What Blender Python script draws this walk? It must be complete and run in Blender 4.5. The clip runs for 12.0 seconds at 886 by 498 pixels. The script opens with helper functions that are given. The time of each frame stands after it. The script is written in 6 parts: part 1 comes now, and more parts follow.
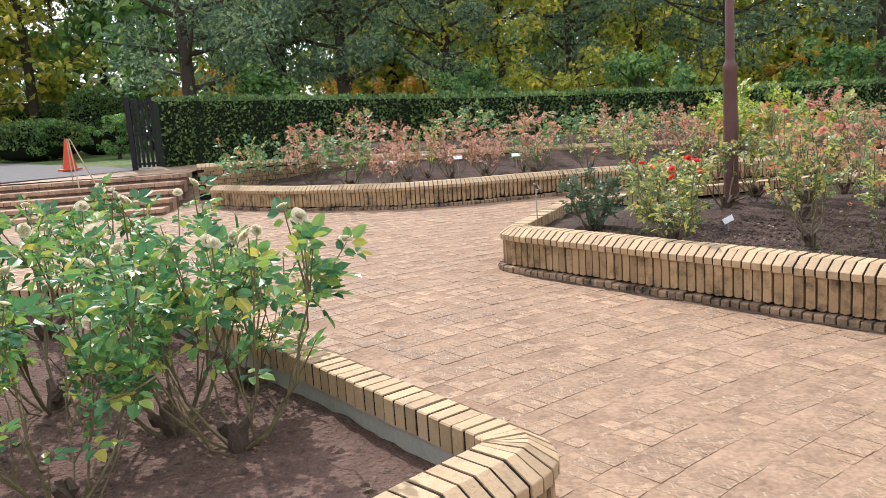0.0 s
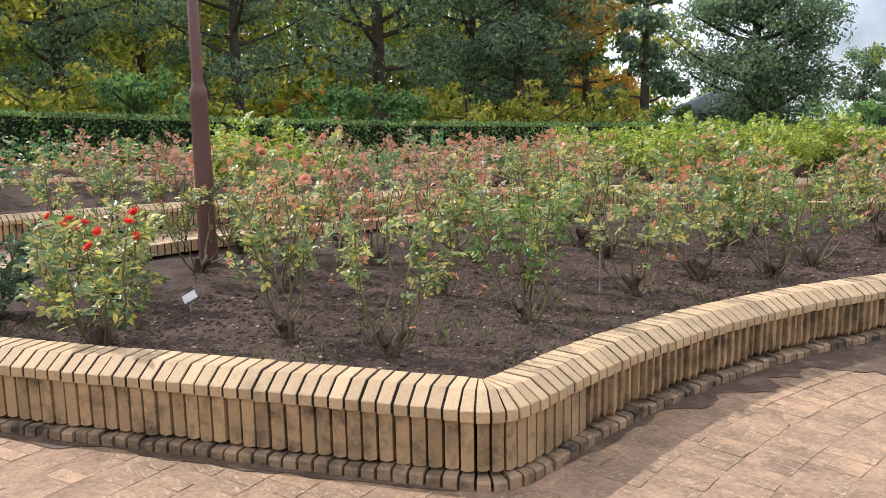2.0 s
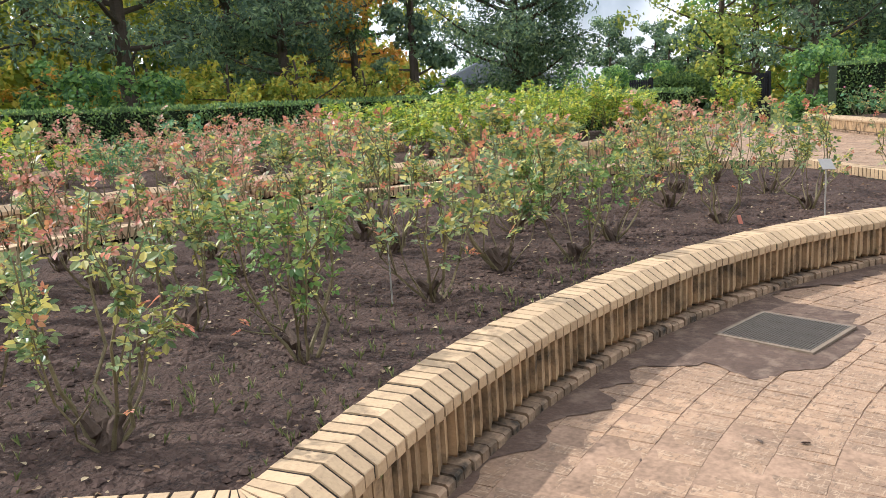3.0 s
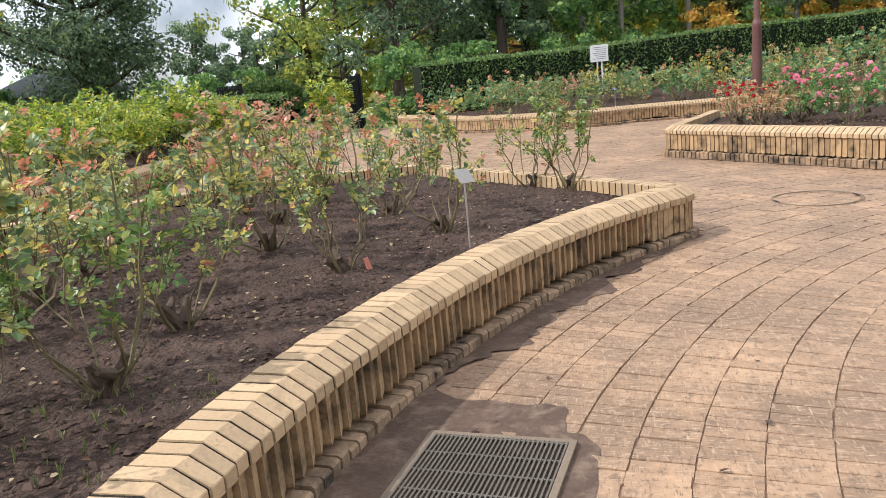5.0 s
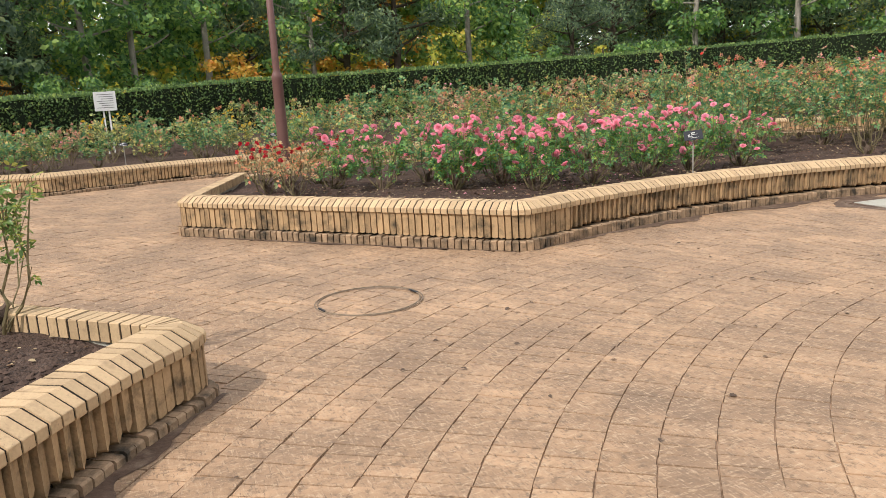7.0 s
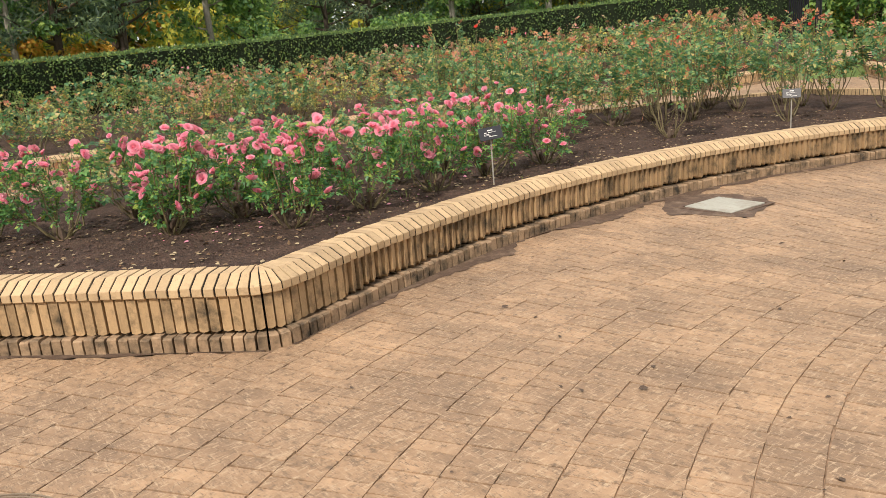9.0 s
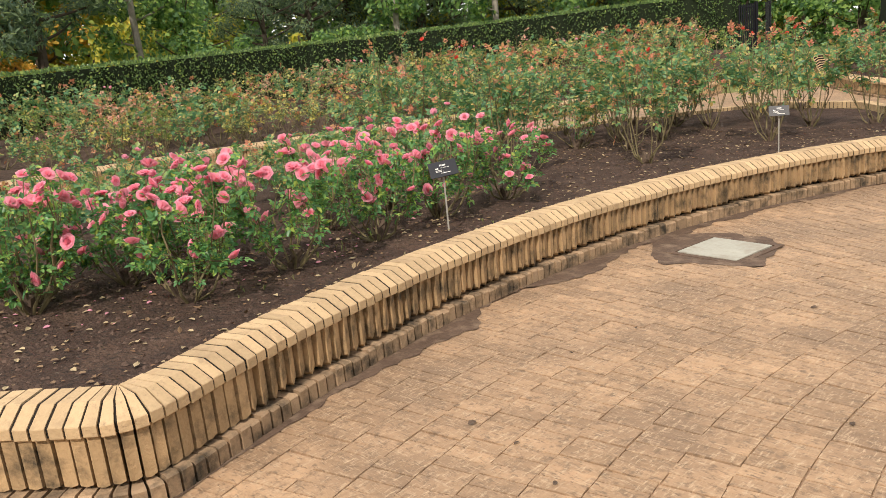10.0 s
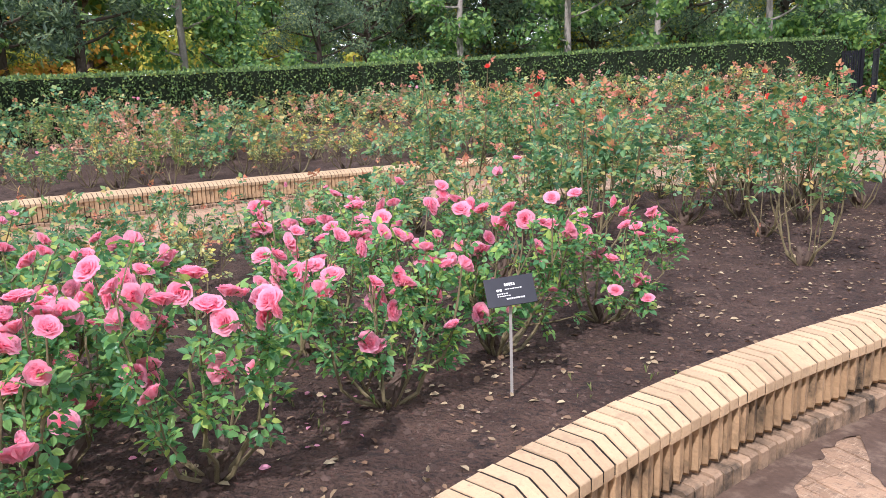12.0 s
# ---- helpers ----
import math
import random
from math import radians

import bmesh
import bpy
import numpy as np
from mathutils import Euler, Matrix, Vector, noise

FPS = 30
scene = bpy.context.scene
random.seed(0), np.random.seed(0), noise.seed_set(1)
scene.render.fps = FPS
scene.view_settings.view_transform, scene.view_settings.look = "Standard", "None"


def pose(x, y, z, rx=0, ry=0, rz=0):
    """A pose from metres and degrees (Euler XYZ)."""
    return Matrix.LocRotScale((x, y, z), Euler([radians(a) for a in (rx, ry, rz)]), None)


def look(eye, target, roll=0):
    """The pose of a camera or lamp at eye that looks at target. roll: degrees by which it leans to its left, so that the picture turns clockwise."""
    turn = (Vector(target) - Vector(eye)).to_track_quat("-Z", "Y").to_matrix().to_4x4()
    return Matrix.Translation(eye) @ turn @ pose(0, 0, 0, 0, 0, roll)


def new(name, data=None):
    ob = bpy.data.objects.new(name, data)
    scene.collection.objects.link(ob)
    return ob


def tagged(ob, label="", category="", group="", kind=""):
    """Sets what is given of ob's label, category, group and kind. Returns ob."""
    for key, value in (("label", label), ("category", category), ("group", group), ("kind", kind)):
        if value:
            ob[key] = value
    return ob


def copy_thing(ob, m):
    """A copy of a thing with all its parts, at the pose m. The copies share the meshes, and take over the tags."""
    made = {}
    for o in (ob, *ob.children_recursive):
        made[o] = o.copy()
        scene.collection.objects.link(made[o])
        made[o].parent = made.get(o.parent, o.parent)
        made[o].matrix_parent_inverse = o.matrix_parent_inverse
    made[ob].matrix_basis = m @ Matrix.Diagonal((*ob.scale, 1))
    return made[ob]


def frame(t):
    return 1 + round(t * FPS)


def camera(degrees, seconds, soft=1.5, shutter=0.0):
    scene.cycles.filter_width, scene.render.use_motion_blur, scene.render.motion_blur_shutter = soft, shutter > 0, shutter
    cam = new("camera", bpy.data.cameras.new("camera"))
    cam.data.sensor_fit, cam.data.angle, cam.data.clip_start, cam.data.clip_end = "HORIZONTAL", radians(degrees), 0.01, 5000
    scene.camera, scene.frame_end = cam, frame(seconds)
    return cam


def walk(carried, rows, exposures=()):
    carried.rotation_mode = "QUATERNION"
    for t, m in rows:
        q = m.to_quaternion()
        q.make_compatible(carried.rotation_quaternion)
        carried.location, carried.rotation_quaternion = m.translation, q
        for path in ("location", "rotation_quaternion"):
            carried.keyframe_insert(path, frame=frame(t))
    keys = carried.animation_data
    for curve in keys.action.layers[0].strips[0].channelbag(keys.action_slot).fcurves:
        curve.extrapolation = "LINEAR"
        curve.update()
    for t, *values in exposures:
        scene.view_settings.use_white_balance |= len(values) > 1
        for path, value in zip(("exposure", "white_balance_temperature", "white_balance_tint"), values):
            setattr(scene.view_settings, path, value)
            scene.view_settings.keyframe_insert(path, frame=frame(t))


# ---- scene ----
cam = camera(59.2, 12.0, soft=0.8)
ROWS = [
    (0, -0.008, 0.118, 1.377, -0.54, -9.48, 3.97),
    (0.5, 0.241, 0.500, 1.383, -13.40, -10.16, 3.00),
    (1, 0.548, 0.914, 1.394, -21.47, -9.75, 1.95),
    (1.5, 0.780, 1.366, 1.382, -26.44, -9.81, 1.02),
    (2, 1.043, 1.757, 1.381, -33.86, -8.80, 0.94),
    (2.5, 1.370, 2.185, 1.382, -41.45, -9.50, 2.32),
    (3, 1.759, 2.486, 1.370, -50.23, -11.05, 3.67),
    (3.2, 1.960, 2.579, 1.360, -53.90, -12.02, 3.97),
    (4.8, 3.593, 3.261, 1.243, -75.20, -12.89, 5.96),
    (5, 3.786, 3.285, 1.262, -78.89, -12.65, 5.39),
    (5.5, 4.317, 3.283, 1.266, -88.30, -12.01, 4.43),
    (6, 4.851, 3.225, 1.268, -97.69, -12.91, 3.89),
    (6.5, 5.388, 3.075, 1.291, -106.33, -12.14, 3.43),
    (7, 5.960, 2.877, 1.295, -111.88, -11.75, 3.24),
    (7.5, 6.462, 2.622, 1.322, -119.05, -13.08, 2.70),
    (9.5, 8.535, 1.179, 1.397, -130.93, -14.51, 5.49),
    (10, 8.992, 0.748, 1.406, -132.99, -14.16, 5.51),
    (10.5, 9.474, 0.321, 1.387, -134.10, -13.90, 5.27),
    (11, 9.941, -0.096, 1.384, -133.23, -14.14, 5.10),
    (11.5, 10.398, -0.491, 1.419, -129.78, -12.90, 3.70),
    (12, 10.827, -0.852, 1.434, -128.51, -11.93, 1.99),
]
EXPOSURES = [(0.0, 0.14, 5950, 15), (1.0, -0.01, 5950, 15), (1.7, 0.02, 5950, 15), (2.6, 0.13, 5850, 14), (3.2, 0.12, 5850, 14), (5.5, -0.05, 6050, 14), (7.5, -0.14, 6500, 13), (10.5, -0.16, 6900, 13), (11.2, -0.05, 6700, 15), (12.0, 0.22, 5750, 24)]
walk(cam, [(t, pose(x, y, z, 90 + pitch, roll, yaw)) for t, x, y, z, yaw, pitch, roll in ROWS], EXPOSURES)

# ---- light ----
SUN_AZ, SUN_EL = 116.0, 46.0  # degrees: azimuth of the sun counted from +x towards +y, and its elevation
sun = new("sun", bpy.data.lights.new("sun", "SUN"))
sun.data.energy, sun.data.angle, sun.data.color = 4.0, radians(0.7), (1.0, 0.93, 0.83)
_s = Vector((math.cos(radians(SUN_AZ)) * math.cos(radians(SUN_EL)), math.sin(radians(SUN_AZ)) * math.cos(radians(SUN_EL)), math.sin(radians(SUN_EL))))
sun.matrix_world = look(_s * 60, (0, 0, 0))
world = bpy.data.worlds.new("world")
scene.world = world
world.use_nodes = True
_nt = world.node_tree
_nt.nodes.clear()
_out = _nt.nodes.new("ShaderNodeOutputWorld")
_bg = _nt.nodes.new("ShaderNodeBackground")
_sky = _nt.nodes.new("ShaderNodeTexSky")
_sky.sky_type, _sky.sun_disc = "NISHITA", False
_sky.sun_elevation, _sky.sun_rotation = radians(SUN_EL), radians(90 - SUN_AZ)
_sky.air_density, _sky.dust_density = 1.0, 2.0
_tc = _nt.nodes.new("ShaderNodeTexCoord")
_cl = _nt.nodes.new("ShaderNodeTexNoise")
_cl.inputs["Scale"].default_value, _cl.inputs["Detail"].default_value = 3.2, 7.0
_cr = _nt.nodes.new("ShaderNodeValToRGB")
_cr.color_ramp.elements[0].position, _cr.color_ramp.elements[1].position = 0.26, 0.45
_mx = _nt.nodes.new("ShaderNodeMixRGB")
_mx.inputs["Color2"].default_value = (12.5, 12.6, 12.8, 1)
_nt.links.new(_tc.outputs["Generated"], _cl.inputs["Vector"])
_nt.links.new(_cl.outputs["Fac"], _cr.inputs["Fac"])
_nt.links.new(_cr.outputs["Color"], _mx.inputs["Fac"])
_nt.links.new(_sky.outputs["Color"], _mx.inputs["Color1"])
_nt.links.new(_mx.outputs["Color"], _bg.inputs["Color"])
_bg.inputs["Strength"].default_value = 0.104
_nt.links.new(_bg.outputs["Background"], _out.inputs["Surface"])

# ---- materials ----


def material(name, base, spread=0.12, scale=6.0, rough=0.8, bump=0.3, fine=60.0, island=0.0, ramp=None, metal=0.0, dirt=None, dirt_scale=1.5, dirt_range=(0.5, 0.7), translucent=0.0, by_object=0.0, spec=0.3, bump_dist=0.01, specks=None):
    """A procedural surface: two scales of noise in the colour, relief, wear, and a change from piece to piece."""
    m = bpy.data.materials.new(name)
    m.use_nodes = True
    nt = m.node_tree
    nodes, links = nt.nodes, nt.links
    bsdf = nodes["Principled BSDF"]
    bsdf.inputs["Roughness"].default_value = rough
    bsdf.inputs["Metallic"].default_value = metal
    bsdf.inputs["Specular IOR Level"].default_value = spec
    tc = nodes.new("ShaderNodeTexCoord")
    geo = nodes.new("ShaderNodeNewGeometry")
    n1 = nodes.new("ShaderNodeTexNoise")
    n1.inputs["Scale"].default_value, n1.inputs["Detail"].default_value = scale, 4.0
    n2 = nodes.new("ShaderNodeTexNoise")
    n2.inputs["Scale"].default_value, n2.inputs["Detail"].default_value = fine, 6.0
    for n in (n1, n2):
        links.new(geo.outputs["Position"], n.inputs["Vector"])
    if ramp:
        cr = nodes.new("ShaderNodeValToRGB")
        els = cr.color_ramp.elements
        for i, (p, c) in enumerate(ramp):
            e = els[i] if i < 2 else els.new(p)
            e.position, e.color = p, (*c, 1)
        links.new(geo.outputs["Random Per Island"], cr.inputs["Fac"])
        col = cr.outputs["Color"]
    else:
        rgb = nodes.new("ShaderNodeRGB")
        rgb.outputs[0].default_value = (*base, 1)
        col = rgb.outputs[0]
    hsv = nodes.new("ShaderNodeHueSaturation")
    links.new(col, hsv.inputs["Color"])
    add = nodes.new("ShaderNodeMath")
    add.operation = "MULTIPLY_ADD"
    links.new(n1.outputs["Fac"], add.inputs[0])
    add.inputs[1].default_value, add.inputs[2].default_value = spread * 2.4, 1.0 - spread * 1.2
    val = add
    add2 = nodes.new("ShaderNodeMath")
    add2.operation = "MULTIPLY_ADD"
    links.new(n2.outputs["Fac"], add2.inputs[0])
    add2.inputs[1].default_value = spread * 2.0
    sub = nodes.new("ShaderNodeMath")
    sub.operation = "SUBTRACT"
    links.new(val.outputs[0], sub.inputs[0])
    sub.inputs[1].default_value = spread
    links.new(sub.outputs[0], add2.inputs[2])
    last = add2
    if island:
        a3 = nodes.new("ShaderNodeMath")
        a3.operation = "MULTIPLY_ADD"
        links.new(geo.outputs["Random Per Island"], a3.inputs[0])
        a3.inputs[1].default_value = island
        links.new(last.outputs[0], a3.inputs[2])
        last = a3
    if by_object:
        oi = nodes.new("ShaderNodeObjectInfo")
        a4 = nodes.new("ShaderNodeMath")
        a4.operation = "MULTIPLY_ADD"
        links.new(oi.outputs["Random"], a4.inputs[0])
        a4.inputs[1].default_value = by_object
        links.new(last.outputs[0], a4.inputs[2])
        last = a4
    if island or by_object:
        a5 = nodes.new("ShaderNodeMath")
        a5.operation = "SUBTRACT"
        links.new(last.outputs[0], a5.inputs[0])
        a5.inputs[1].default_value = (island + by_object) / 2
        last = a5
    links.new(last.outputs[0], hsv.inputs["Value"])
    out_col = hsv.outputs["Color"]
    if dirt:
        n3 = nodes.new("ShaderNodeTexNoise")
        n3.inputs["Scale"].default_value, n3.inputs["Detail"].default_value = dirt_scale, 8.0
        n3.inputs["Roughness"].default_value = 0.65
        links.new(geo.outputs["Position"], n3.inputs["Vector"])
        mr = nodes.new("ShaderNodeMapRange")
        mr.inputs["From Min"].default_value, mr.inputs["From Max"].default_value = dirt_range
        links.new(n3.outputs["Fac"], mr.inputs["Value"])
        mix = nodes.new("ShaderNodeMixRGB")
        links.new(mr.outputs["Result"], mix.inputs["Fac"])
        links.new(out_col, mix.inputs["Color1"])
        mix.inputs["Color2"].default_value = (*dirt, 1)
        out_col = mix.outputs["Color"]
    for colour, speck_scale, lo, hi, stretch in specks or ():
        mp = nodes.new("ShaderNodeMapping")
        mp.inputs["Scale"].default_value = stretch
        links.new(geo.outputs["Position"], mp.inputs["Vector"])
        n4 = nodes.new("ShaderNodeTexNoise")
        n4.inputs["Scale"].default_value, n4.inputs["Detail"].default_value = speck_scale, 5.0
        n4.inputs["Roughness"].default_value = 0.7
        links.new(mp.outputs["Vector"], n4.inputs["Vector"])
        m4 = nodes.new("ShaderNodeMapRange")
        m4.inputs["From Min"].default_value, m4.inputs["From Max"].default_value = lo, hi
        links.new(n4.outputs["Fac"], m4.inputs["Value"])
        x4 = nodes.new("ShaderNodeMixRGB")
        links.new(m4.outputs["Result"], x4.inputs["Fac"])
        links.new(out_col, x4.inputs["Color1"])
        x4.inputs["Color2"].default_value = (*colour, 1)
        out_col = x4.outputs["Color"]
    links.new(out_col, bsdf.inputs["Base Color"])
    if bump:
        b = nodes.new("ShaderNodeBump")
        b.inputs["Strength"].default_value, b.inputs["Distance"].default_value = bump, bump_dist
        links.new(n2.outputs["Fac"], b.inputs["Height"])
        links.new(b.outputs["Normal"], bsdf.inputs["Normal"])
    if translucent:
        tr = nodes.new("ShaderNodeBsdfTranslucent")
        links.new(out_col, tr.inputs["Color"])
        ms = nodes.new("ShaderNodeMixShader")
        ms.inputs["Fac"].default_value = translucent
        links.new(bsdf.outputs["BSDF"], ms.inputs[1])
        links.new(tr.outputs["BSDF"], ms.inputs[2])
        links.new(ms.outputs["Shader"], nodes["Material Output"].inputs["Surface"])
    return m


CAP = material("cream_brick", (0.50, 0.36, 0.21), 0.16, 3.0, 0.75, 0.35, 80, by_object=0.26, dirt=(0.27, 0.19, 0.115), dirt_scale=8, dirt_range=(0.54, 0.80), specks=[((0.34, 0.24, 0.15), 45, 0.58, 0.72, (1, 1, 1))])
UPR = material("buff_brick", (0.40, 0.272, 0.148), 0.2, 4.0, 0.8, 0.4, 70, by_object=0.42, dirt=(0.045, 0.038, 0.027), dirt_scale=7, dirt_range=(0.47, 0.70))
BAS = material("weathered_brick", (0.34, 0.235, 0.145), 0.25, 5.0, 0.85, 0.4, 70, by_object=0.45, dirt=(0.045, 0.038, 0.028), dirt_scale=7, dirt_range=(0.44, 0.66))
# mortar taken to near black, in place of shade in the narrow gaps
MORTAR = material("gap_shade_mortar", (0.020, 0.016, 0.012), 0.2, 8, 0.95, 0.5, 60)
PAVER = material("tan_paver", (0.375, 0.243, 0.145), 0.30, 1.6, 0.65, 1.0, 26, island=0.36, dirt=(0.20, 0.135, 0.088), dirt_scale=1.5, dirt_range=(0.40, 0.68), bump_dist=0.008, specks=[((0.17, 0.115, 0.075), 22, 0.52, 0.68, (1.0, 1.0, 1.0)), ((0.49, 0.36, 0.235), 34, 0.54, 0.68, (2.4, 0.5, 1.0)), ((0.48, 0.35, 0.23), 34, 0.55, 0.70, (0.5, 2.4, 1.0)), ((0.19, 0.13, 0.085), 46, 0.56, 0.66, (0.5, 2.0, 1.0))])
PAVER1 = material("tan_paver_single", (0.375, 0.243, 0.145), 0.30, 1.6, 0.65, 1.0, 26, by_object=0.36, dirt=(0.20, 0.135, 0.088), dirt_scale=1.5, dirt_range=(0.40, 0.68), bump_dist=0.008, specks=[((0.17, 0.115, 0.075), 22, 0.52, 0.68, (1.0, 1.0, 1.0)), ((0.49, 0.36, 0.235), 34, 0.54, 0.68, (2.4, 0.5, 1.0)), ((0.48, 0.35, 0.23), 34, 0.55, 0.70, (0.5, 2.4, 1.0)), ((0.19, 0.13, 0.085), 46, 0.56, 0.66, (0.5, 2.0, 1.0))])
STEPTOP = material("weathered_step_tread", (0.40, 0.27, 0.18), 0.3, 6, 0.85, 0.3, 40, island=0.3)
# riser colour holds both weathering and the shade on the upright face
STEPRISE = material("weathered_shaded_riser", (0.20, 0.125, 0.085), 0.35, 6, 0.9, 0.3, 40, island=0.3)
JOINT = material("sandy_joint", (0.30, 0.20, 0.13), 0.5, 5, 0.95, 0.4, 40)
SOIL_C = material("red_brown_soil", (0.062, 0.037, 0.027), 0.4, 3.0, 0.95, 1.0, 45, dirt=(0.13, 0.08, 0.056), dirt_scale=2.6, dirt_range=(0.48, 0.75), bump_dist=0.035, specks=[((0.030, 0.021, 0.017), 16, 0.54, 0.66, (1, 1, 1)), ((0.19, 0.145, 0.115), 34, 0.60, 0.70, (1, 1, 1)), ((0.03, 0.022, 0.018), 50, 0.55, 0.65, (1, 1, 1))])
SOIL = material("dark_soil", (0.080, 0.051, 0.038), 0.4, 3.0, 0.95, 1.0, 55, dirt=(0.15, 0.10, 0.076), dirt_scale=2.6, dirt_range=(0.48, 0.75), bump_dist=0.035, specks=[((0.030, 0.021, 0.017), 16, 0.54, 0.66, (1, 1, 1)), ((0.19, 0.145, 0.115), 34, 0.60, 0.70, (1, 1, 1)), ((0.03, 0.022, 0.018), 50, 0.55, 0.65, (1, 1, 1))])
# reddish soil, its colour lightened to offset the shade of the bushes
SOIL_O = material("lightened_reddish_soil", (0.135, 0.080, 0.060), 0.4, 3.0, 0.95, 1.0, 50, dirt=(0.20, 0.13, 0.10), dirt_scale=2.6, dirt_range=(0.48, 0.75), bump_dist=0.03, specks=[((0.05, 0.033, 0.026), 18, 0.56, 0.68, (1, 1, 1)), ((0.24, 0.18, 0.14), 34, 0.60, 0.70, (1, 1, 1))])
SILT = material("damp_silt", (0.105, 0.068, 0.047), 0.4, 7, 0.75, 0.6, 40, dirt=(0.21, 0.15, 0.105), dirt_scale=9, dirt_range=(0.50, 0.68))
GRASS = material("lawn", (0.10, 0.15, 0.04), 0.35, 0.8, 0.9, 0.6, 30, dirt=(0.20, 0.18, 0.08), dirt_scale=0.4, dirt_range=(0.5, 0.75), bump_dist=0.04)
STEM = material("rose_stem", (0.175, 0.145, 0.075), 0.3, 20, 0.7, 0.3, 120)
WOODY = material("old_rose_wood", (0.105, 0.074, 0.054), 0.3, 25, 0.9, 0.6, 120)
BARK = material("tree_bark", (0.085, 0.065, 0.05), 0.3, 3, 0.95, 0.8, 25, bump_dist=0.04)
BARK_PALE = material("pale_bark", (0.30, 0.27, 0.23), 0.3, 3, 0.9, 0.6, 25)
POLE = material("maroon_paint", (0.145, 0.075, 0.066), 0.12, 4, 0.5, 0.08, 60, dirt=(0.10, 0.06, 0.05), dirt_scale=6, dirt_range=(0.55, 0.8))
BLACK = material("black_iron", (0.012, 0.012, 0.016), 0.2, 6, 0.5, 0.1, 40)
PLATE = material("black_plate", (0.02, 0.022, 0.028), 0.1, 10, 0.35, 0.05, 40)
PRINT = material("pale_print", (0.75, 0.75, 0.72), 0.05, 10, 0.6, 0)
STAKE = material("aluminium_stake", (0.42, 0.40, 0.36), 0.1, 20, 0.45, 0.1, 60, metal=0.3)
WHITE = material("white_board", (0.72, 0.72, 0.72), 0.06, 4, 0.5, 0.05)
CONCRETE = material("pale_concrete", (0.38, 0.375, 0.32), 0.15, 5, 0.85, 0.3, 50, dirt=(0.28, 0.25, 0.2), dirt_scale=4)
STEEL = material("galvanised_steel", (0.17, 0.15, 0.12), 0.2, 12, 0.5, 0.2, 60, metal=0.5)
ORANGE = material("orange_plastic", (0.75, 0.10, 0.045), 0.08, 5, 0.5, 0.05)
ROPE = material("bamboo_pole", (0.48, 0.40, 0.26), 0.2, 10, 0.7, 0.2)
ROOF = material("grey_roof", (0.22, 0.24, 0.27), 0.15, 1, 0.7, 0.2, 8)
WALLP = material("pale_plaster", (0.55, 0.53, 0.50), 0.1, 2, 0.8, 0.1)
ASPHALT = material("asphalt_path", (0.16, 0.155, 0.15), 0.15, 3, 0.9, 0.3, 60)
REDLABEL = material("terracotta_tag", (0.55, 0.20, 0.13), 0.1, 5, 0.6, 0.1)
LITTER = material("fallen_leaves", None, 0.15, 30, 0.8, 0, ramp=[(0.0, (0.22, 0.15, 0.09)), (1.0, (0.42, 0.34, 0.21)), (0.35, (0.16, 0.09, 0.05)), (0.7, (0.32, 0.25, 0.15))])
WEED = material("weed_blades", None, 0.1, 30, 0.7, 0, ramp=[(0.0, (0.10, 0.15, 0.04)), (1.0, (0.30, 0.27, 0.13)), (0.5, (0.16, 0.19, 0.06))])
GRATE_FRAME = material("worn_frame", (0.20, 0.155, 0.11), 0.25, 8, 0.85, 0.3, 50)
CLOD = material("soil_clods", (0.085, 0.056, 0.043), 0.2, 8, 0.95, 0.0, 60, island=0.7)


def leaf_material(name, ramp, trans=0.38, rough=0.42, gain=1.7):
    ramp = [(p, tuple(min(0.75, k * gain) for k in c)) for p, c in ramp]
    return material(name, None, 0.10, 8, rough, 0.0, 60, ramp=ramp, translucent=trans, spec=0.5)


def ramp5(a, b, c, d, e):
    return [(0.0, a), (1.0, e), (0.3, b), (0.55, c), (0.8, d)]


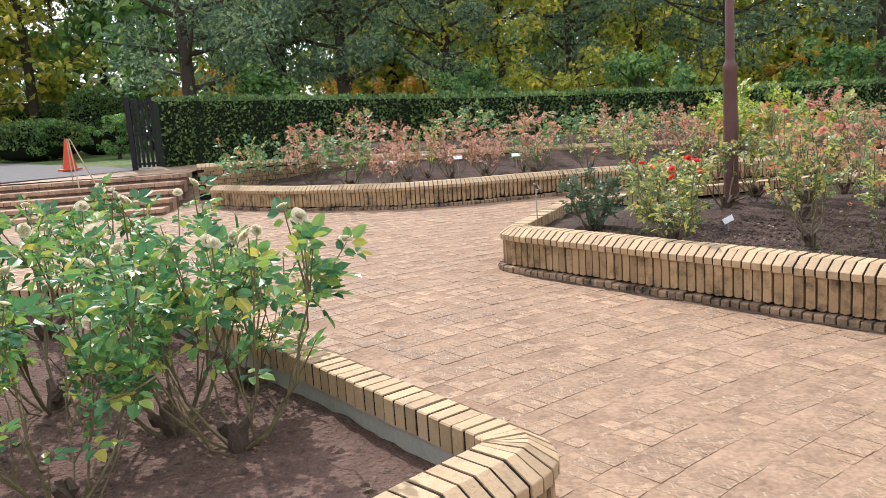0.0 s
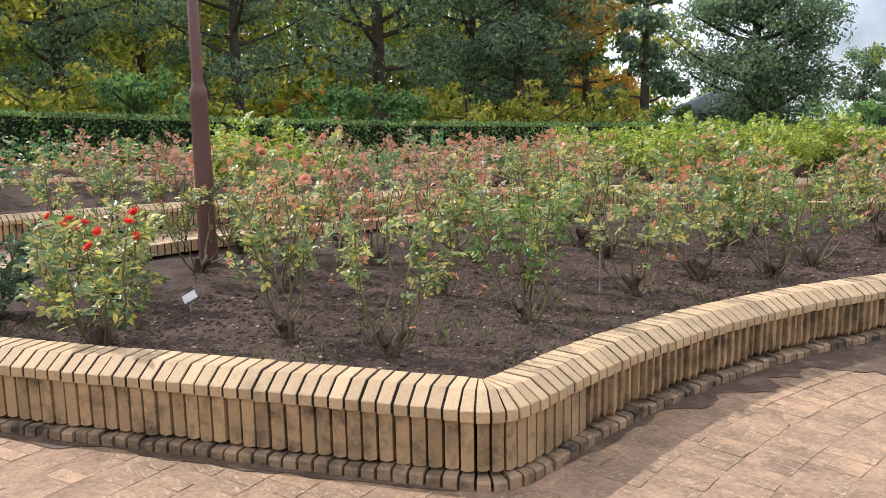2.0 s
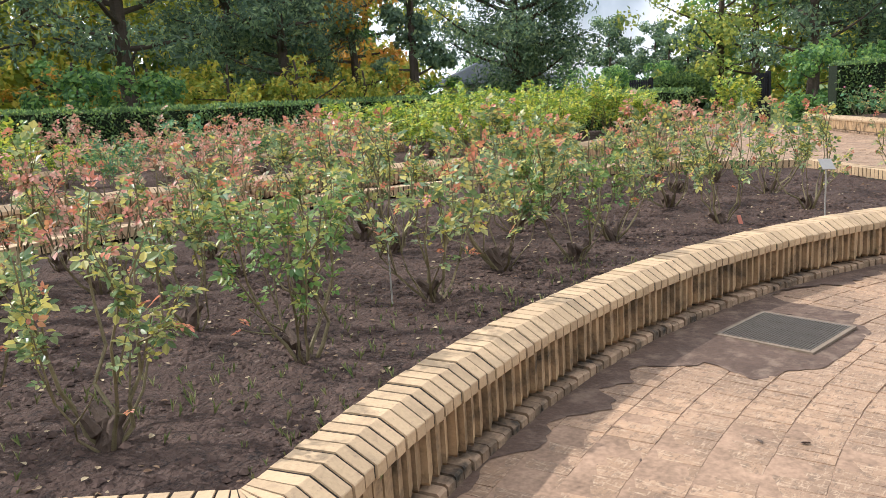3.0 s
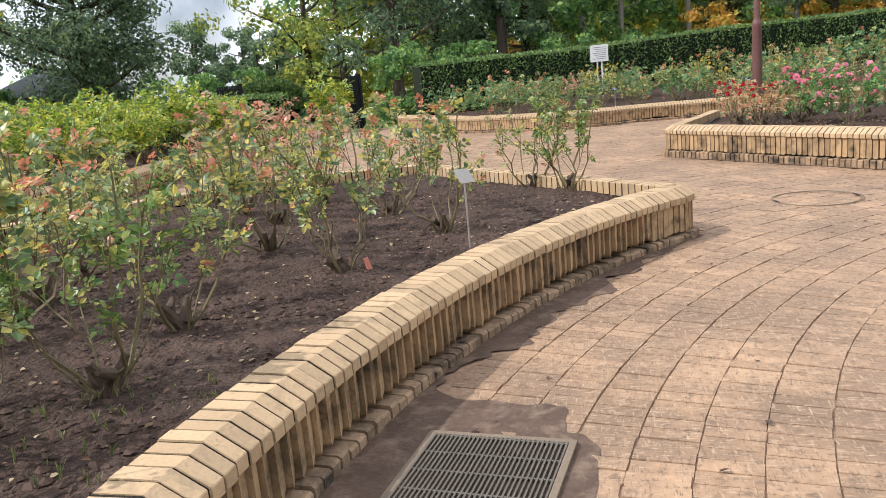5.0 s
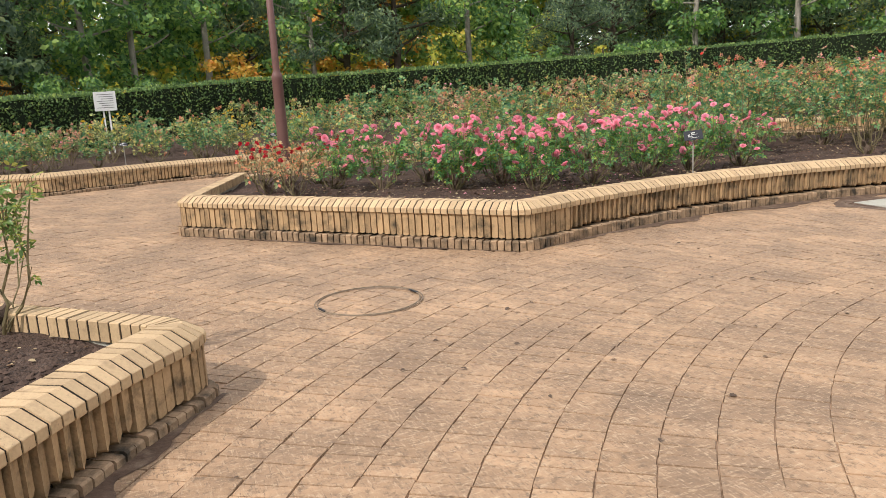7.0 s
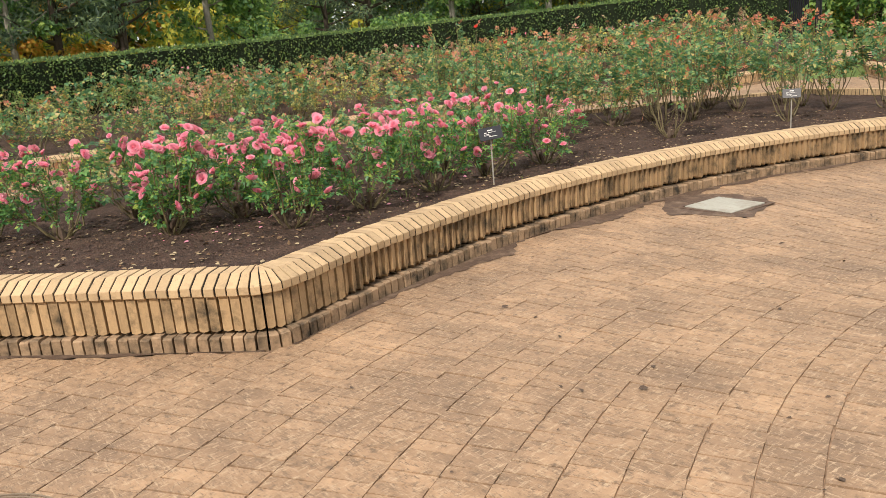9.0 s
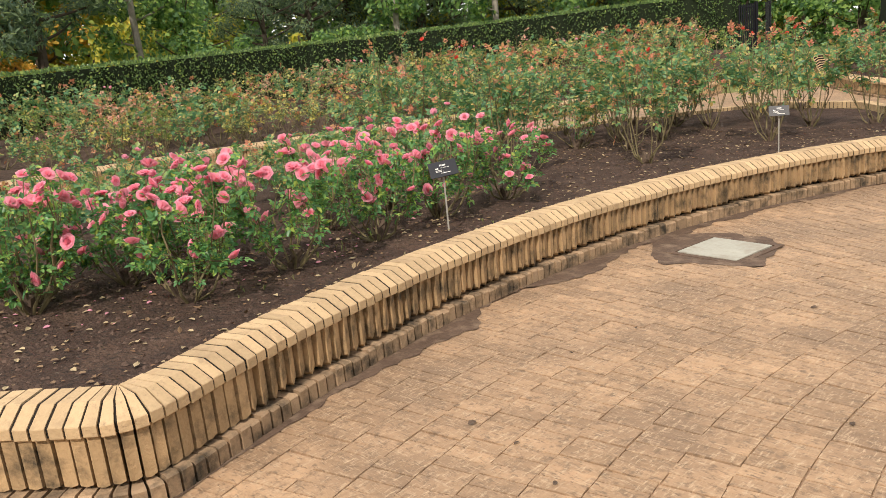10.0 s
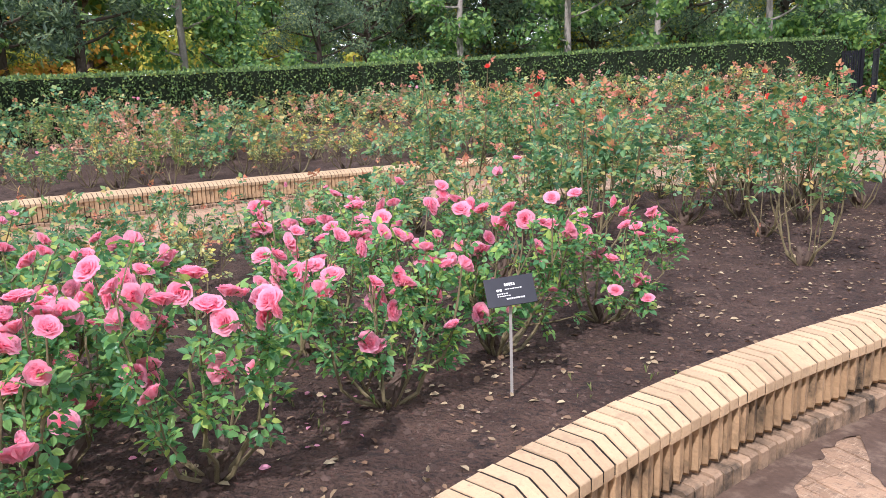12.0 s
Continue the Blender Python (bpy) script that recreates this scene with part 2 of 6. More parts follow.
G1, G2, G3 = (0.035, 0.085, 0.022), (0.065, 0.13, 0.028), (0.10, 0.17, 0.035)
YG, YE, OR, RD, BR = (0.20, 0.25, 0.03), (0.40, 0.33, 0.04), (0.42, 0.16, 0.06), (0.30, 0.055, 0.04), (0.16, 0.075, 0.05)
GREY = (0.075, 0.115, 0.065)
LEAF = {
    "green": leaf_material("green_rose_leaf", ramp5((0.05, 0.10, 0.03), (0.085, 0.15, 0.04), (0.12, 0.18, 0.05), (0.18, 0.22, 0.06), (0.30, 0.27, 0.06)), 0.4, 0.36, 1.75),
    "mixed": leaf_material("mixed_rose_leaf", ramp5((0.05, 0.085, 0.035), (0.085, 0.125, 0.05), (0.14, 0.165, 0.065), (0.25, 0.23, 0.07), (0.42, 0.29, 0.06)), 0.4, 0.36, 2.25),
    "autumn": leaf_material("autumn_rose_leaf", ramp5((0.08, 0.115, 0.045), (0.16, 0.155, 0.075), (0.26, 0.18, 0.09), (0.38, 0.17, 0.08), (0.36, 0.095, 0.065)), 0.4, 0.36, 2.25),
    "russet": leaf_material("russet_rose_leaf", ramp5((0.10, 0.12, 0.06), (0.17, 0.12, 0.07), (0.24, 0.12, 0.08), (0.30, 0.15, 0.11), (0.33, 0.10, 0.085)), 0.4, 0.45, 2.6),
    "lime": leaf_material("lime_rose_leaf", ramp5((0.06, 0.11, 0.025), (0.12, 0.19, 0.03), (0.20, 0.27, 0.035), (0.31, 0.33, 0.04), (0.44, 0.37, 0.05))),
    "grey": leaf_material("grey_green_rose_leaf", ramp5((0.03, 0.085, 0.042), (0.05, 0.125, 0.055), (0.08, 0.16, 0.06), (0.15, 0.20, 0.065), (0.32, 0.22, 0.08)), 0.4, 0.42, 2.1),
    "lush": leaf_material("lush_rose_leaf", ramp5((0.035, 0.10, 0.04), (0.05, 0.14, 0.048), (0.08, 0.18, 0.055), (0.12, 0.22, 0.055), (0.22, 0.27, 0.055)), 0.42, 0.4, 2.1),
    "fresh": leaf_material("fresh_rose_leaf", ramp5((0.035, 0.10, 0.045), (0.055, 0.145, 0.055), (0.09, 0.19, 0.055), (0.15, 0.24, 0.05), (0.34, 0.30, 0.06)), 0.42, 0.34, 1.8),
    "young": leaf_material("young_rose_leaf", ramp5((0.24, 0.11, 0.06), (0.36, 0.13, 0.08), (0.42, 0.16, 0.09), (0.40, 0.22, 0.09), (0.34, 0.10, 0.07)), 0.4, 0.36, 1.6),
    "blue": leaf_material("blue_green_leaf", ramp5((0.03, 0.06, 0.035), (0.045, 0.085, 0.05), (0.05, 0.09, 0.05), (0.07, 0.11, 0.05), (0.10, 0.13, 0.05))),
}
PETAL = {n: material(n + "_petals", c, 0.10, 30, 0.55, 0.0, 60, translucent=0.5, island=0.2) for n, c in
         dict(pink=(1.0, 0.47, 0.59), coral=(0.85, 0.10, 0.07), white=(0.85, 0.80, 0.62), peach=(0.85, 0.45, 0.33), red=(0.60, 0.03, 0.05), yellow=(0.80, 0.55, 0.05), magenta=(0.98, 0.46, 0.60)).items()}
HEDGE = leaf_material("hedge_leaf", ramp5((0.028, 0.050, 0.020), (0.042, 0.072, 0.026), (0.060, 0.098, 0.032), (0.082, 0.125, 0.036), (0.14, 0.175, 0.045)), 0.4, 0.5, 3.0)
# near-black colour stands in for the shade behind the outer leaves
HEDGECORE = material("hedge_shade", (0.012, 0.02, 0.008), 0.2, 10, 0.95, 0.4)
TREE = {
    "pine": leaf_material("dark_needle_clumps", ramp5((0.023, 0.038, 0.025), (0.036, 0.056, 0.036), (0.051, 0.076, 0.045), (0.072, 0.100, 0.052), (0.105, 0.128, 0.055)), 0.55, 0.6, 3.7),
    "olive": leaf_material("olive_leaf_clumps", ramp5((0.05, 0.075, 0.02), (0.09, 0.12, 0.03), (0.13, 0.16, 0.035), (0.19, 0.20, 0.04), (0.28, 0.24, 0.05)), 0.48, 0.6, 2.8),
    "bright": leaf_material("bright_yellow_green_clumps", ramp5((0.12, 0.16, 0.03), (0.20, 0.24, 0.04), (0.29, 0.30, 0.045), (0.38, 0.34, 0.05), (0.46, 0.34, 0.06)), 0.5, 0.6, 1.65),
    "pale": leaf_material("pale_olive_clumps", ramp5((0.14, 0.14, 0.07), (0.22, 0.21, 0.11), (0.29, 0.27, 0.14), (0.33, 0.31, 0.18), (0.38, 0.34, 0.19)), 0.5, 0.6, 1.6),
    "gold": leaf_material("golden_leaf_clumps", ramp5((0.20, 0.17, 0.03), (0.32, 0.22, 0.035), (0.42, 0.26, 0.04), (0.50, 0.27, 0.05), (0.45, 0.17, 0.04)), 0.48, 0.6, 1.7),
    "deep": leaf_material("deep_green_clumps", ramp5((0.02, 0.045, 0.02), (0.035, 0.07, 0.025), (0.055, 0.10, 0.03), (0.08, 0.13, 0.035), (0.12, 0.16, 0.04)), 0.54, 0.55, 3.6),
}

# ---- mesh helpers ----
CX, CY, R0 = 5.1, -2.4, 6.75  # the middle of the round court and the radius of its kerb walls
rng = np.random.default_rng(7)
RISE_A = [-180, -90, -48, -12, 4, 25, 55, 86, 105, 120, 180]
RISE_H = [0.7, 0.8, 0.85, 0.5, 0.3, 0.0, 0.0, 0.25, 0.42, 0.5, 0.7]


def smooth(a, b, v):
    k = np.clip((v - a) / (b - a), 0, 1)
    return k * k * (3 - 2 * k)


def plane(x, y):
    return -0.0075 * x + 0.0136 * y


def gz(x, y):
    """Height of the ground: the court's slight fall, and the garden's rim that rises round it."""
    r = np.hypot(x - CX, y - CY)
    a = np.degrees(np.arctan2(y - CY, x - CX))
    fade = 1 - smooth(60, 200, r)
    start = np.interp(a, [-60, 30, 80, 110, 118], [22.5, 19.5, 16.6, 16.6, 18.6])
    return plane(x, y) * fade + np.interp(a, RISE_A, RISE_H) * smooth(start, start + 2.6, r) * fade


def mesh(name, verts, faces, mat, shade=False):
    me = bpy.data.meshes.new(name)
    me.from_pydata(np.asarray(verts, float).tolist(), [], faces if isinstance(faces, list) else faces.tolist())
    me.materials.append(mat)
    if shade:
        me.polygons.foreach_set("use_smooth", [True] * len(me.polygons))
    return me


def part(name, data, mat, parent, label=""):
    """One mesh object under a thing or under a part. data: a bmesh, a mesh or (verts, faces)."""
    if isinstance(data, bpy.types.Mesh):
        me = data
    elif isinstance(data, tuple):
        me = mesh(name, data[0], data[1], mat)
    else:
        me = bpy.data.meshes.new(name)
        data.to_mesh(me)
        data.free()
        me.materials.append(mat)
    ob = new(name, me)
    ob.parent = parent
    if label:
        ob["label"] = label
    return ob


def empty(name, x, y, z, rz=0.0):
    ob = new(name)
    ob.empty_display_size = 0.1
    ob.matrix_world = pose(x, y, z, 0, 0, rz)
    return ob


def tube(points, radii, sides=5):
    """A tapered tube along points."""
    p = np.asarray(points, float)
    n = len(p)
    t = np.gradient(p, axis=0)
    t /= np.linalg.norm(t, axis=1)[:, None] + 1e-9
    ref = np.where(np.abs(t[:, 2:3]) < 0.9, np.array([[0, 0, 1.0]]), np.array([[1.0, 0, 0]]))
    u = np.cross(t, ref)
    u /= np.linalg.norm(u, axis=1)[:, None] + 1e-9
    w = np.cross(t, u)
    a = np.arange(sides) * 2 * np.pi / sides
    ring = u[:, None, :] * np.cos(a)[None, :, None] + w[:, None, :] * np.sin(a)[None, :, None]
    v = (p[:, None, :] + ring * np.asarray(radii, float)[:, None, None]).reshape(-1, 3)
    f = [(i * sides + j, i * sides + (j + 1) % sides, (i + 1) * sides + (j + 1) % sides, (i + 1) * sides + j) for i in range(n - 1) for j in range(sides)]
    f.append(tuple(range((n - 1) * sides, n * sides)))
    f.append(tuple(reversed(range(sides))))
    return v, f


def merge(chunks):
    vs, fs, k = [], [], 0
    for v, f in chunks:
        vs.append(np.asarray(v, float))
        fs.extend([tuple(i + k for i in q) for q in f])
        k += len(v)
    return np.concatenate(vs), fs


def stamp(tv, tf, rot, pos, size):
    """Copies of a small template (verts, faces) at many places, as one mesh."""
    n, k = len(pos), len(tv)
    v = np.einsum("nij,kj->nki", rot, tv) * np.asarray(size)[:, None, None] + pos[:, None, :]
    f = [tuple(np.array(q)) for q in tf]
    out = []
    for q in f:
        out.append(np.asarray(q)[None, :] + (np.arange(n) * k)[:, None])
    faces = []
    for o in out:
        faces.extend(map(tuple, o.tolist()))
    return v.reshape(-1, 3), faces


def frames(direction, twist):
    """Rotations whose y axis runs along direction, turned about it by twist."""
    d = direction / (np.linalg.norm(direction, axis=1)[:, None] + 1e-9)
    ref = np.where(np.abs(d[:, 2:3]) < 0.95, np.array([[0, 0, 1.0]]), np.array([[1.0, 0, 0]]))
    x = np.cross(d, ref)
    x /= np.linalg.norm(x, axis=1)[:, None] + 1e-9
    z = np.cross(x, d)
    c, s = np.cos(twist)[:, None], np.sin(twist)[:, None]
    return np.stack([x * c + z * s, d, z * c - x * s], axis=2)


def box(bm, x0, x1, y0, y1, z0, z1, bevel=0.0):
    r = bmesh.ops.create_cube(bm, size=1)
    for v in r["verts"]:
        v.co = Vector((x0 + (v.co.x + 0.5) * (x1 - x0), y0 + (v.co.y + 0.5) * (y1 - y0), z0 + (v.co.z + 0.5) * (z1 - z0)))
    if bevel:
        es = list({e for v in r["verts"] for e in v.link_edges})
        bmesh.ops.bevel(bm, geom=es, offset=bevel, segments=2, affect="EDGES", profile=0.6)
    return bm


def arc(cx, cy, r, a0, a1, step=0.05):
    n = max(3, int(abs(radians(a1 - a0)) * r / step))
    return [(cx + r * math.cos(radians(a0 + (a1 - a0) * i / n)), cy + r * math.sin(radians(a0 + (a1 - a0) * i / n))) for i in range(n + 1)]


def arc3(p, q, s, step=0.1):
    """Points of the circle's arc from p through q to s."""
    (ax, ay), (bx, by), (cx, cy) = p, q, s
    d = 2 * (ax * (by - cy) + bx * (cy - ay) + cx * (ay - by))
    ux = ((ax * ax + ay * ay) * (by - cy) + (bx * bx + by * by) * (cy - ay) + (cx * cx + cy * cy) * (ay - by)) / d
    uy = ((ax * ax + ay * ay) * (cx - bx) + (bx * bx + by * by) * (ax - cx) + (cx * cx + cy * cy) * (bx - ax)) / d
    r = math.hypot(ax - ux, ay - uy)
    a0, am, a1 = (math.degrees(math.atan2(v - uy, u - ux)) for u, v in (p, q, s))
    am, a1 = a0 + (am - a0 + 180) % 360 - 180, a0 + (a1 - a0 + 180) % 360 - 180
    return arc(ux, uy, r, a0, a1, step)


def fillet(pts, radius, sharp=20):
    """Rounds the corners of a path."""
    def turn(i):
        return 0 < i < len(pts) - 1 and 180 - math.degrees((Vector(pts[i - 1]) - Vector(pts[i])).angle(Vector(pts[i + 1]) - Vector(pts[i]))) >= sharp
    corners = [i for i in range(len(pts)) if turn(i)]
    pts = [p for i, p in enumerate(pts) if i in corners or i in (0, len(pts) - 1) or all((Vector(p) - Vector(pts[k])).length > radius * 2.2 for k in corners)]
    out = [pts[0]]
    for a, b, c in zip(pts, pts[1:], pts[2:]):
        a, b, c = Vector(a), Vector(b), Vector(c)
        u, w = (a - b), (c - b)
        ang = math.degrees(u.angle(w))
        if 180 - ang < sharp:
            out.append(tuple(b))
            continue
        d = min(radius / math.tan(radians(ang / 2)), u.length * 0.45, w.length * 0.45)
        p, q = b + u.normalized() * d, b + w.normalized() * d
        for i in range(7):
            k = i / 6
            out.append(tuple((1 - k) ** 2 * p + 2 * k * (1 - k) * b + k * k * q))
    out.append(pts[-1])
    return out


class Path:
    """A line on the ground, by its length; the bed lies to its left."""

    def __init__(self, pts):
        self.p = np.array(pts, float)
        d = np.hypot(*np.diff(self.p, axis=0).T)
        self.s = np.concatenate([[0], np.cumsum(d)])
        self.length = self.s[-1]

    def at(self, s):
        s = np.clip(s, 0, self.length)
        xy = np.array([np.interp(s, self.s, self.p[:, 0]), np.interp(s, self.s, self.p[:, 1])])
        e = 0.10
        a = np.array([np.interp(np.clip(s - e, 0, self.length), self.s, self.p[:, k]) for k in (0, 1)])
        b = np.array([np.interp(np.clip(s + e, 0, self.length), self.s, self.p[:, k]) for k in (0, 1)])
        t = (b - a) / (np.linalg.norm(b - a) + 1e-9)
        return xy, np.array([-t[1], t[0]])


def inside(poly, x, y):
    p = np.array(poly)
    q = np.roll(p, -1, axis=0)
    x, y = np.asarray(x)[..., None], np.asarray(y)[..., None]
    cross = ((p[:, 1] > y) != (q[:, 1] > y)) & (x < (q[:, 0] - p[:, 0]) * (y - p[:, 1]) / (q[:, 1] - p[:, 1] + 1e-12) + p[:, 0])
    return cross.sum(-1) % 2 == 1


def hedge_r(a):
    """How far the hedge stands from the middle of the court, by its angle."""
    return 22.0 + max(0.0, min(1.0, (30 - a) / 80)) * 7.0


# ---- the plan: outlines of the beds, each with the bed to the left of its line ----
A2, A1, B1, B2 = (0.39, 6.60), (2.74, 3.86), (9.58, 2.55), (12.15, 5.15)
A2B, B2B = (1.05, 8.05), (11.6, 6.6)
A_ARC = arc3(A1, (6.15, 4.16), B1)
A_FRONT = [A2B, A2] + A_ARC + [B2, B2B]
A_OUTER = arc3(B2B, (5.6, 9.15), A2B, 0.3)
BED_A = A_FRONT + A_OUTER[1:-1]
C2, C1, C2B = (14.48, 2.57), (11.59, -0.06), (17.0, 1.7)
C_END, C_END2 = (10.9, -8.6), (13.2, -11.6)
C_ARC = arc3(C1, (12.33, -3.5), (11.6, -7.1)) + [C_END]
C_FRONT = [C2B, C2] + C_ARC + [C_END2, (15.2, -12.0)]
C_OUTER = arc3((15.2, -12.0), (18.0, -4.8), C2B, 0.3)
BED_C = C_FRONT + C_OUTER[1:-1]
O1, O2 = (0.42, 2.37), (-1.92, 5.36)
O_ARC = arc(CX, CY, 6.72, 195, 136)
O_FRONT = O_ARC + [O1, O2, (-3.4, 5.5)]
BED_O = O_FRONT + [(-6.5, 3.0), (-7.0, -4.0)]
D_FRONT = [(-3.75, 12.70), (-2.35, 11.66), (-0.66, 11.08)] + arc3((0.4, 11.15), (5.6, 11.75), (12.3, 9.3), 0.3) + [(14.2, 9.6), (16.2, 9.75), (18.3, 9.9), (20.3, 10.7)]
BED_D = D_FRONT + arc(CX, CY, 21.0, 43, 113, 0.6)
E_FRONT = [(24.2, 8.7), (21.0, 6.25), (20.2, 4.2)] + arc3((21.1, 2.2), (22.0, -6.5), (20.5, -15.0), 0.4) + [(19.6, -18.7), (19.9, -21.5)]
BED_E = E_FRONT + [(CX + hedge_r(a) * math.cos(radians(a)), CY + hedge_r(a) * math.sin(radians(a))) for a in range(-50, 29, 2)]
G_FRONT = [(10.4, -11.6), (12.4, -13.6), (15.6, -17.6), (18.4, -22.0)]
BED_G = G_FRONT + [(14.0, -25.0), (6.0, -17.0)]
BEDS = [BED_A, BED_C, BED_O, BED_D, BED_E, BED_G]

# ---- ground ----


def polar_sheet(radii, steps, height, lift=0.0):
    v, f = [], []
    for i, r in enumerate(radii):
        for j in range(steps):
            a = 2 * math.pi * j / steps
            x, y = CX + r * math.cos(a), CY + r * math.sin(a)
            v.append((x, y, float(height(x, y)) + lift))
    for i in range(len(radii) - 1):
        for j in range(steps):
            k = (j + 1) % steps
            f.append((i * steps + j, (i + 1) * steps + j, (i + 1) * steps + k, i * steps + k))
    f.append(tuple(range(steps)))
    return v, f


tagged(part("ground", polar_sheet([3, 10, 15, 16.5, 17, 17.5, 18, 18.5, 19, 20, 22, 25, 30, 40, 60, 90, 140, 200, 500, 2000], 96, gz, -0.06), GRASS, None),
       "mown lawn around the sunken rose garden", "ground", kind="structure")
pavement = tagged(part("pavement", polar_sheet([0.3, 3, 6, 9, 12, 14, 16.2, 16.8, 17.4, 18, 18.6, 19.2, 19.8], 96, lambda x, y: gz(x, y) + 0.0078 * smooth(72, 100, np.degrees(np.arctan2(y - CY, x - CX))), -0.008), JOINT, None),
                  "sandy jointed base of the round brick court", "pavement", kind="structure")


def strip(pts, width, lift, height=gz, step=0.4):
    """A ribbon of the given width along a line, laid on the ground."""
    p = Path(pts)
    n = max(2, int(p.length / step))
    v, f = [], []
    for i in range(n + 1):
        xy, nn = p.at(p.length * i / n)
        for k in (-0.5, -0.17, 0.17, 0.5):
            x, y = xy + nn * width * k
            v.append((x, y, float(height(x, y)) + lift))
    for i in range(n):
        for k in range(3):
            f.append((i * 4 + k, i * 4 + k + 1, i * 4 + 5 + k, i * 4 + 4 + k))
    return v, [tuple(reversed(q)) for q in f]




def polar(a, r):
    return (CX + r * math.cos(radians(a)), CY + r * math.sin(radians(a)))


tagged(part("path_east", strip([polar(38, 15), polar(36, 20), polar(35.5, 27), polar(37, 36)], 4.6, 0.0), JOINT, None),
       "pale gravel path through the open gate", "path", kind="structure")
tagged(part("path_south", strip([(14.5, -12.6), (17.0, -16.6), (20.0, -21.6)], 6.5, -0.002), PAVER, None),
       "brick path towards the far steps", "path", kind="structure")
tagged(part("path_north", strip([polar(126, 21.4), polar(127.5, 26), polar(129, 36)], 4.6, 0.004), ASPHALT, None),
       "grey path at the head of the steps", "path", kind="structure")

# ---- low brick walls round the beds ----
PITCH = 0.0660


def slab(p, s0, s1, prof, base):
    """A brick that fills the profile (inset, height) between two stations of a path."""
    v = []
    for s in (s0, s1):
        xy, nn = p.at(s)
        for d, h in prof:
            x, y = xy + nn * d
            v.append((x, y, base + h))
    n = len(prof)
    f = [(i, (i + 1) % n, n + (i + 1) % n, n + i) for i in range(n)]
    f += [tuple(reversed(range(n))), tuple(range(n, 2 * n))]
    return v, f


CAP_PROFILE = [(0.262, 0.264), (0.262, 0.357), (0.257, 0.362), (0.122, 0.362), (0.118, 0.360), (0.033, 0.308), (0.030, 0.304), (0.030, 0.264), (0.033, 0.260)]
BASE_PROFILE = [(0.12, -0.03), (0.12, 0.050), (0.014, 0.049), (0.004, 0.040), (0.004, -0.03)]


def upright(p, s0, s1, lo, front, yaw, curved, base):
    """An upright brick, set at a slight angle where the wall is curved, its foot cut back to a blunt point."""
    back, k = 0.13, 0.5 * (s1 - s0) * yaw
    cut = 0.034 if curved else 0.010
    v = []
    for s, d, foot in ((s0, front - k, lo + cut * 0.7), (s1, front + k, lo + cut), (s1, back, lo), (s0, back, lo)):
        xy, nn = p.at(s)
        for dd, h in ((0.0, foot), (0.0, 0.270)):
            x, y = xy + nn * (d + dd)
            v.append((x, y, base + h))
    (x, y), nn = p.at(s0 * 0.55 + s1 * 0.45)
    x, y = np.array((x, y)) + nn * (front + 0.004)
    v.append((x, y, base + lo))
    return v, [(0, 8, 2, 3, 1), (2, 4, 5, 3), (4, 6, 7, 5), (6, 0, 1, 7), (1, 3, 5, 7), (0, 6, 4, 2, 8)]


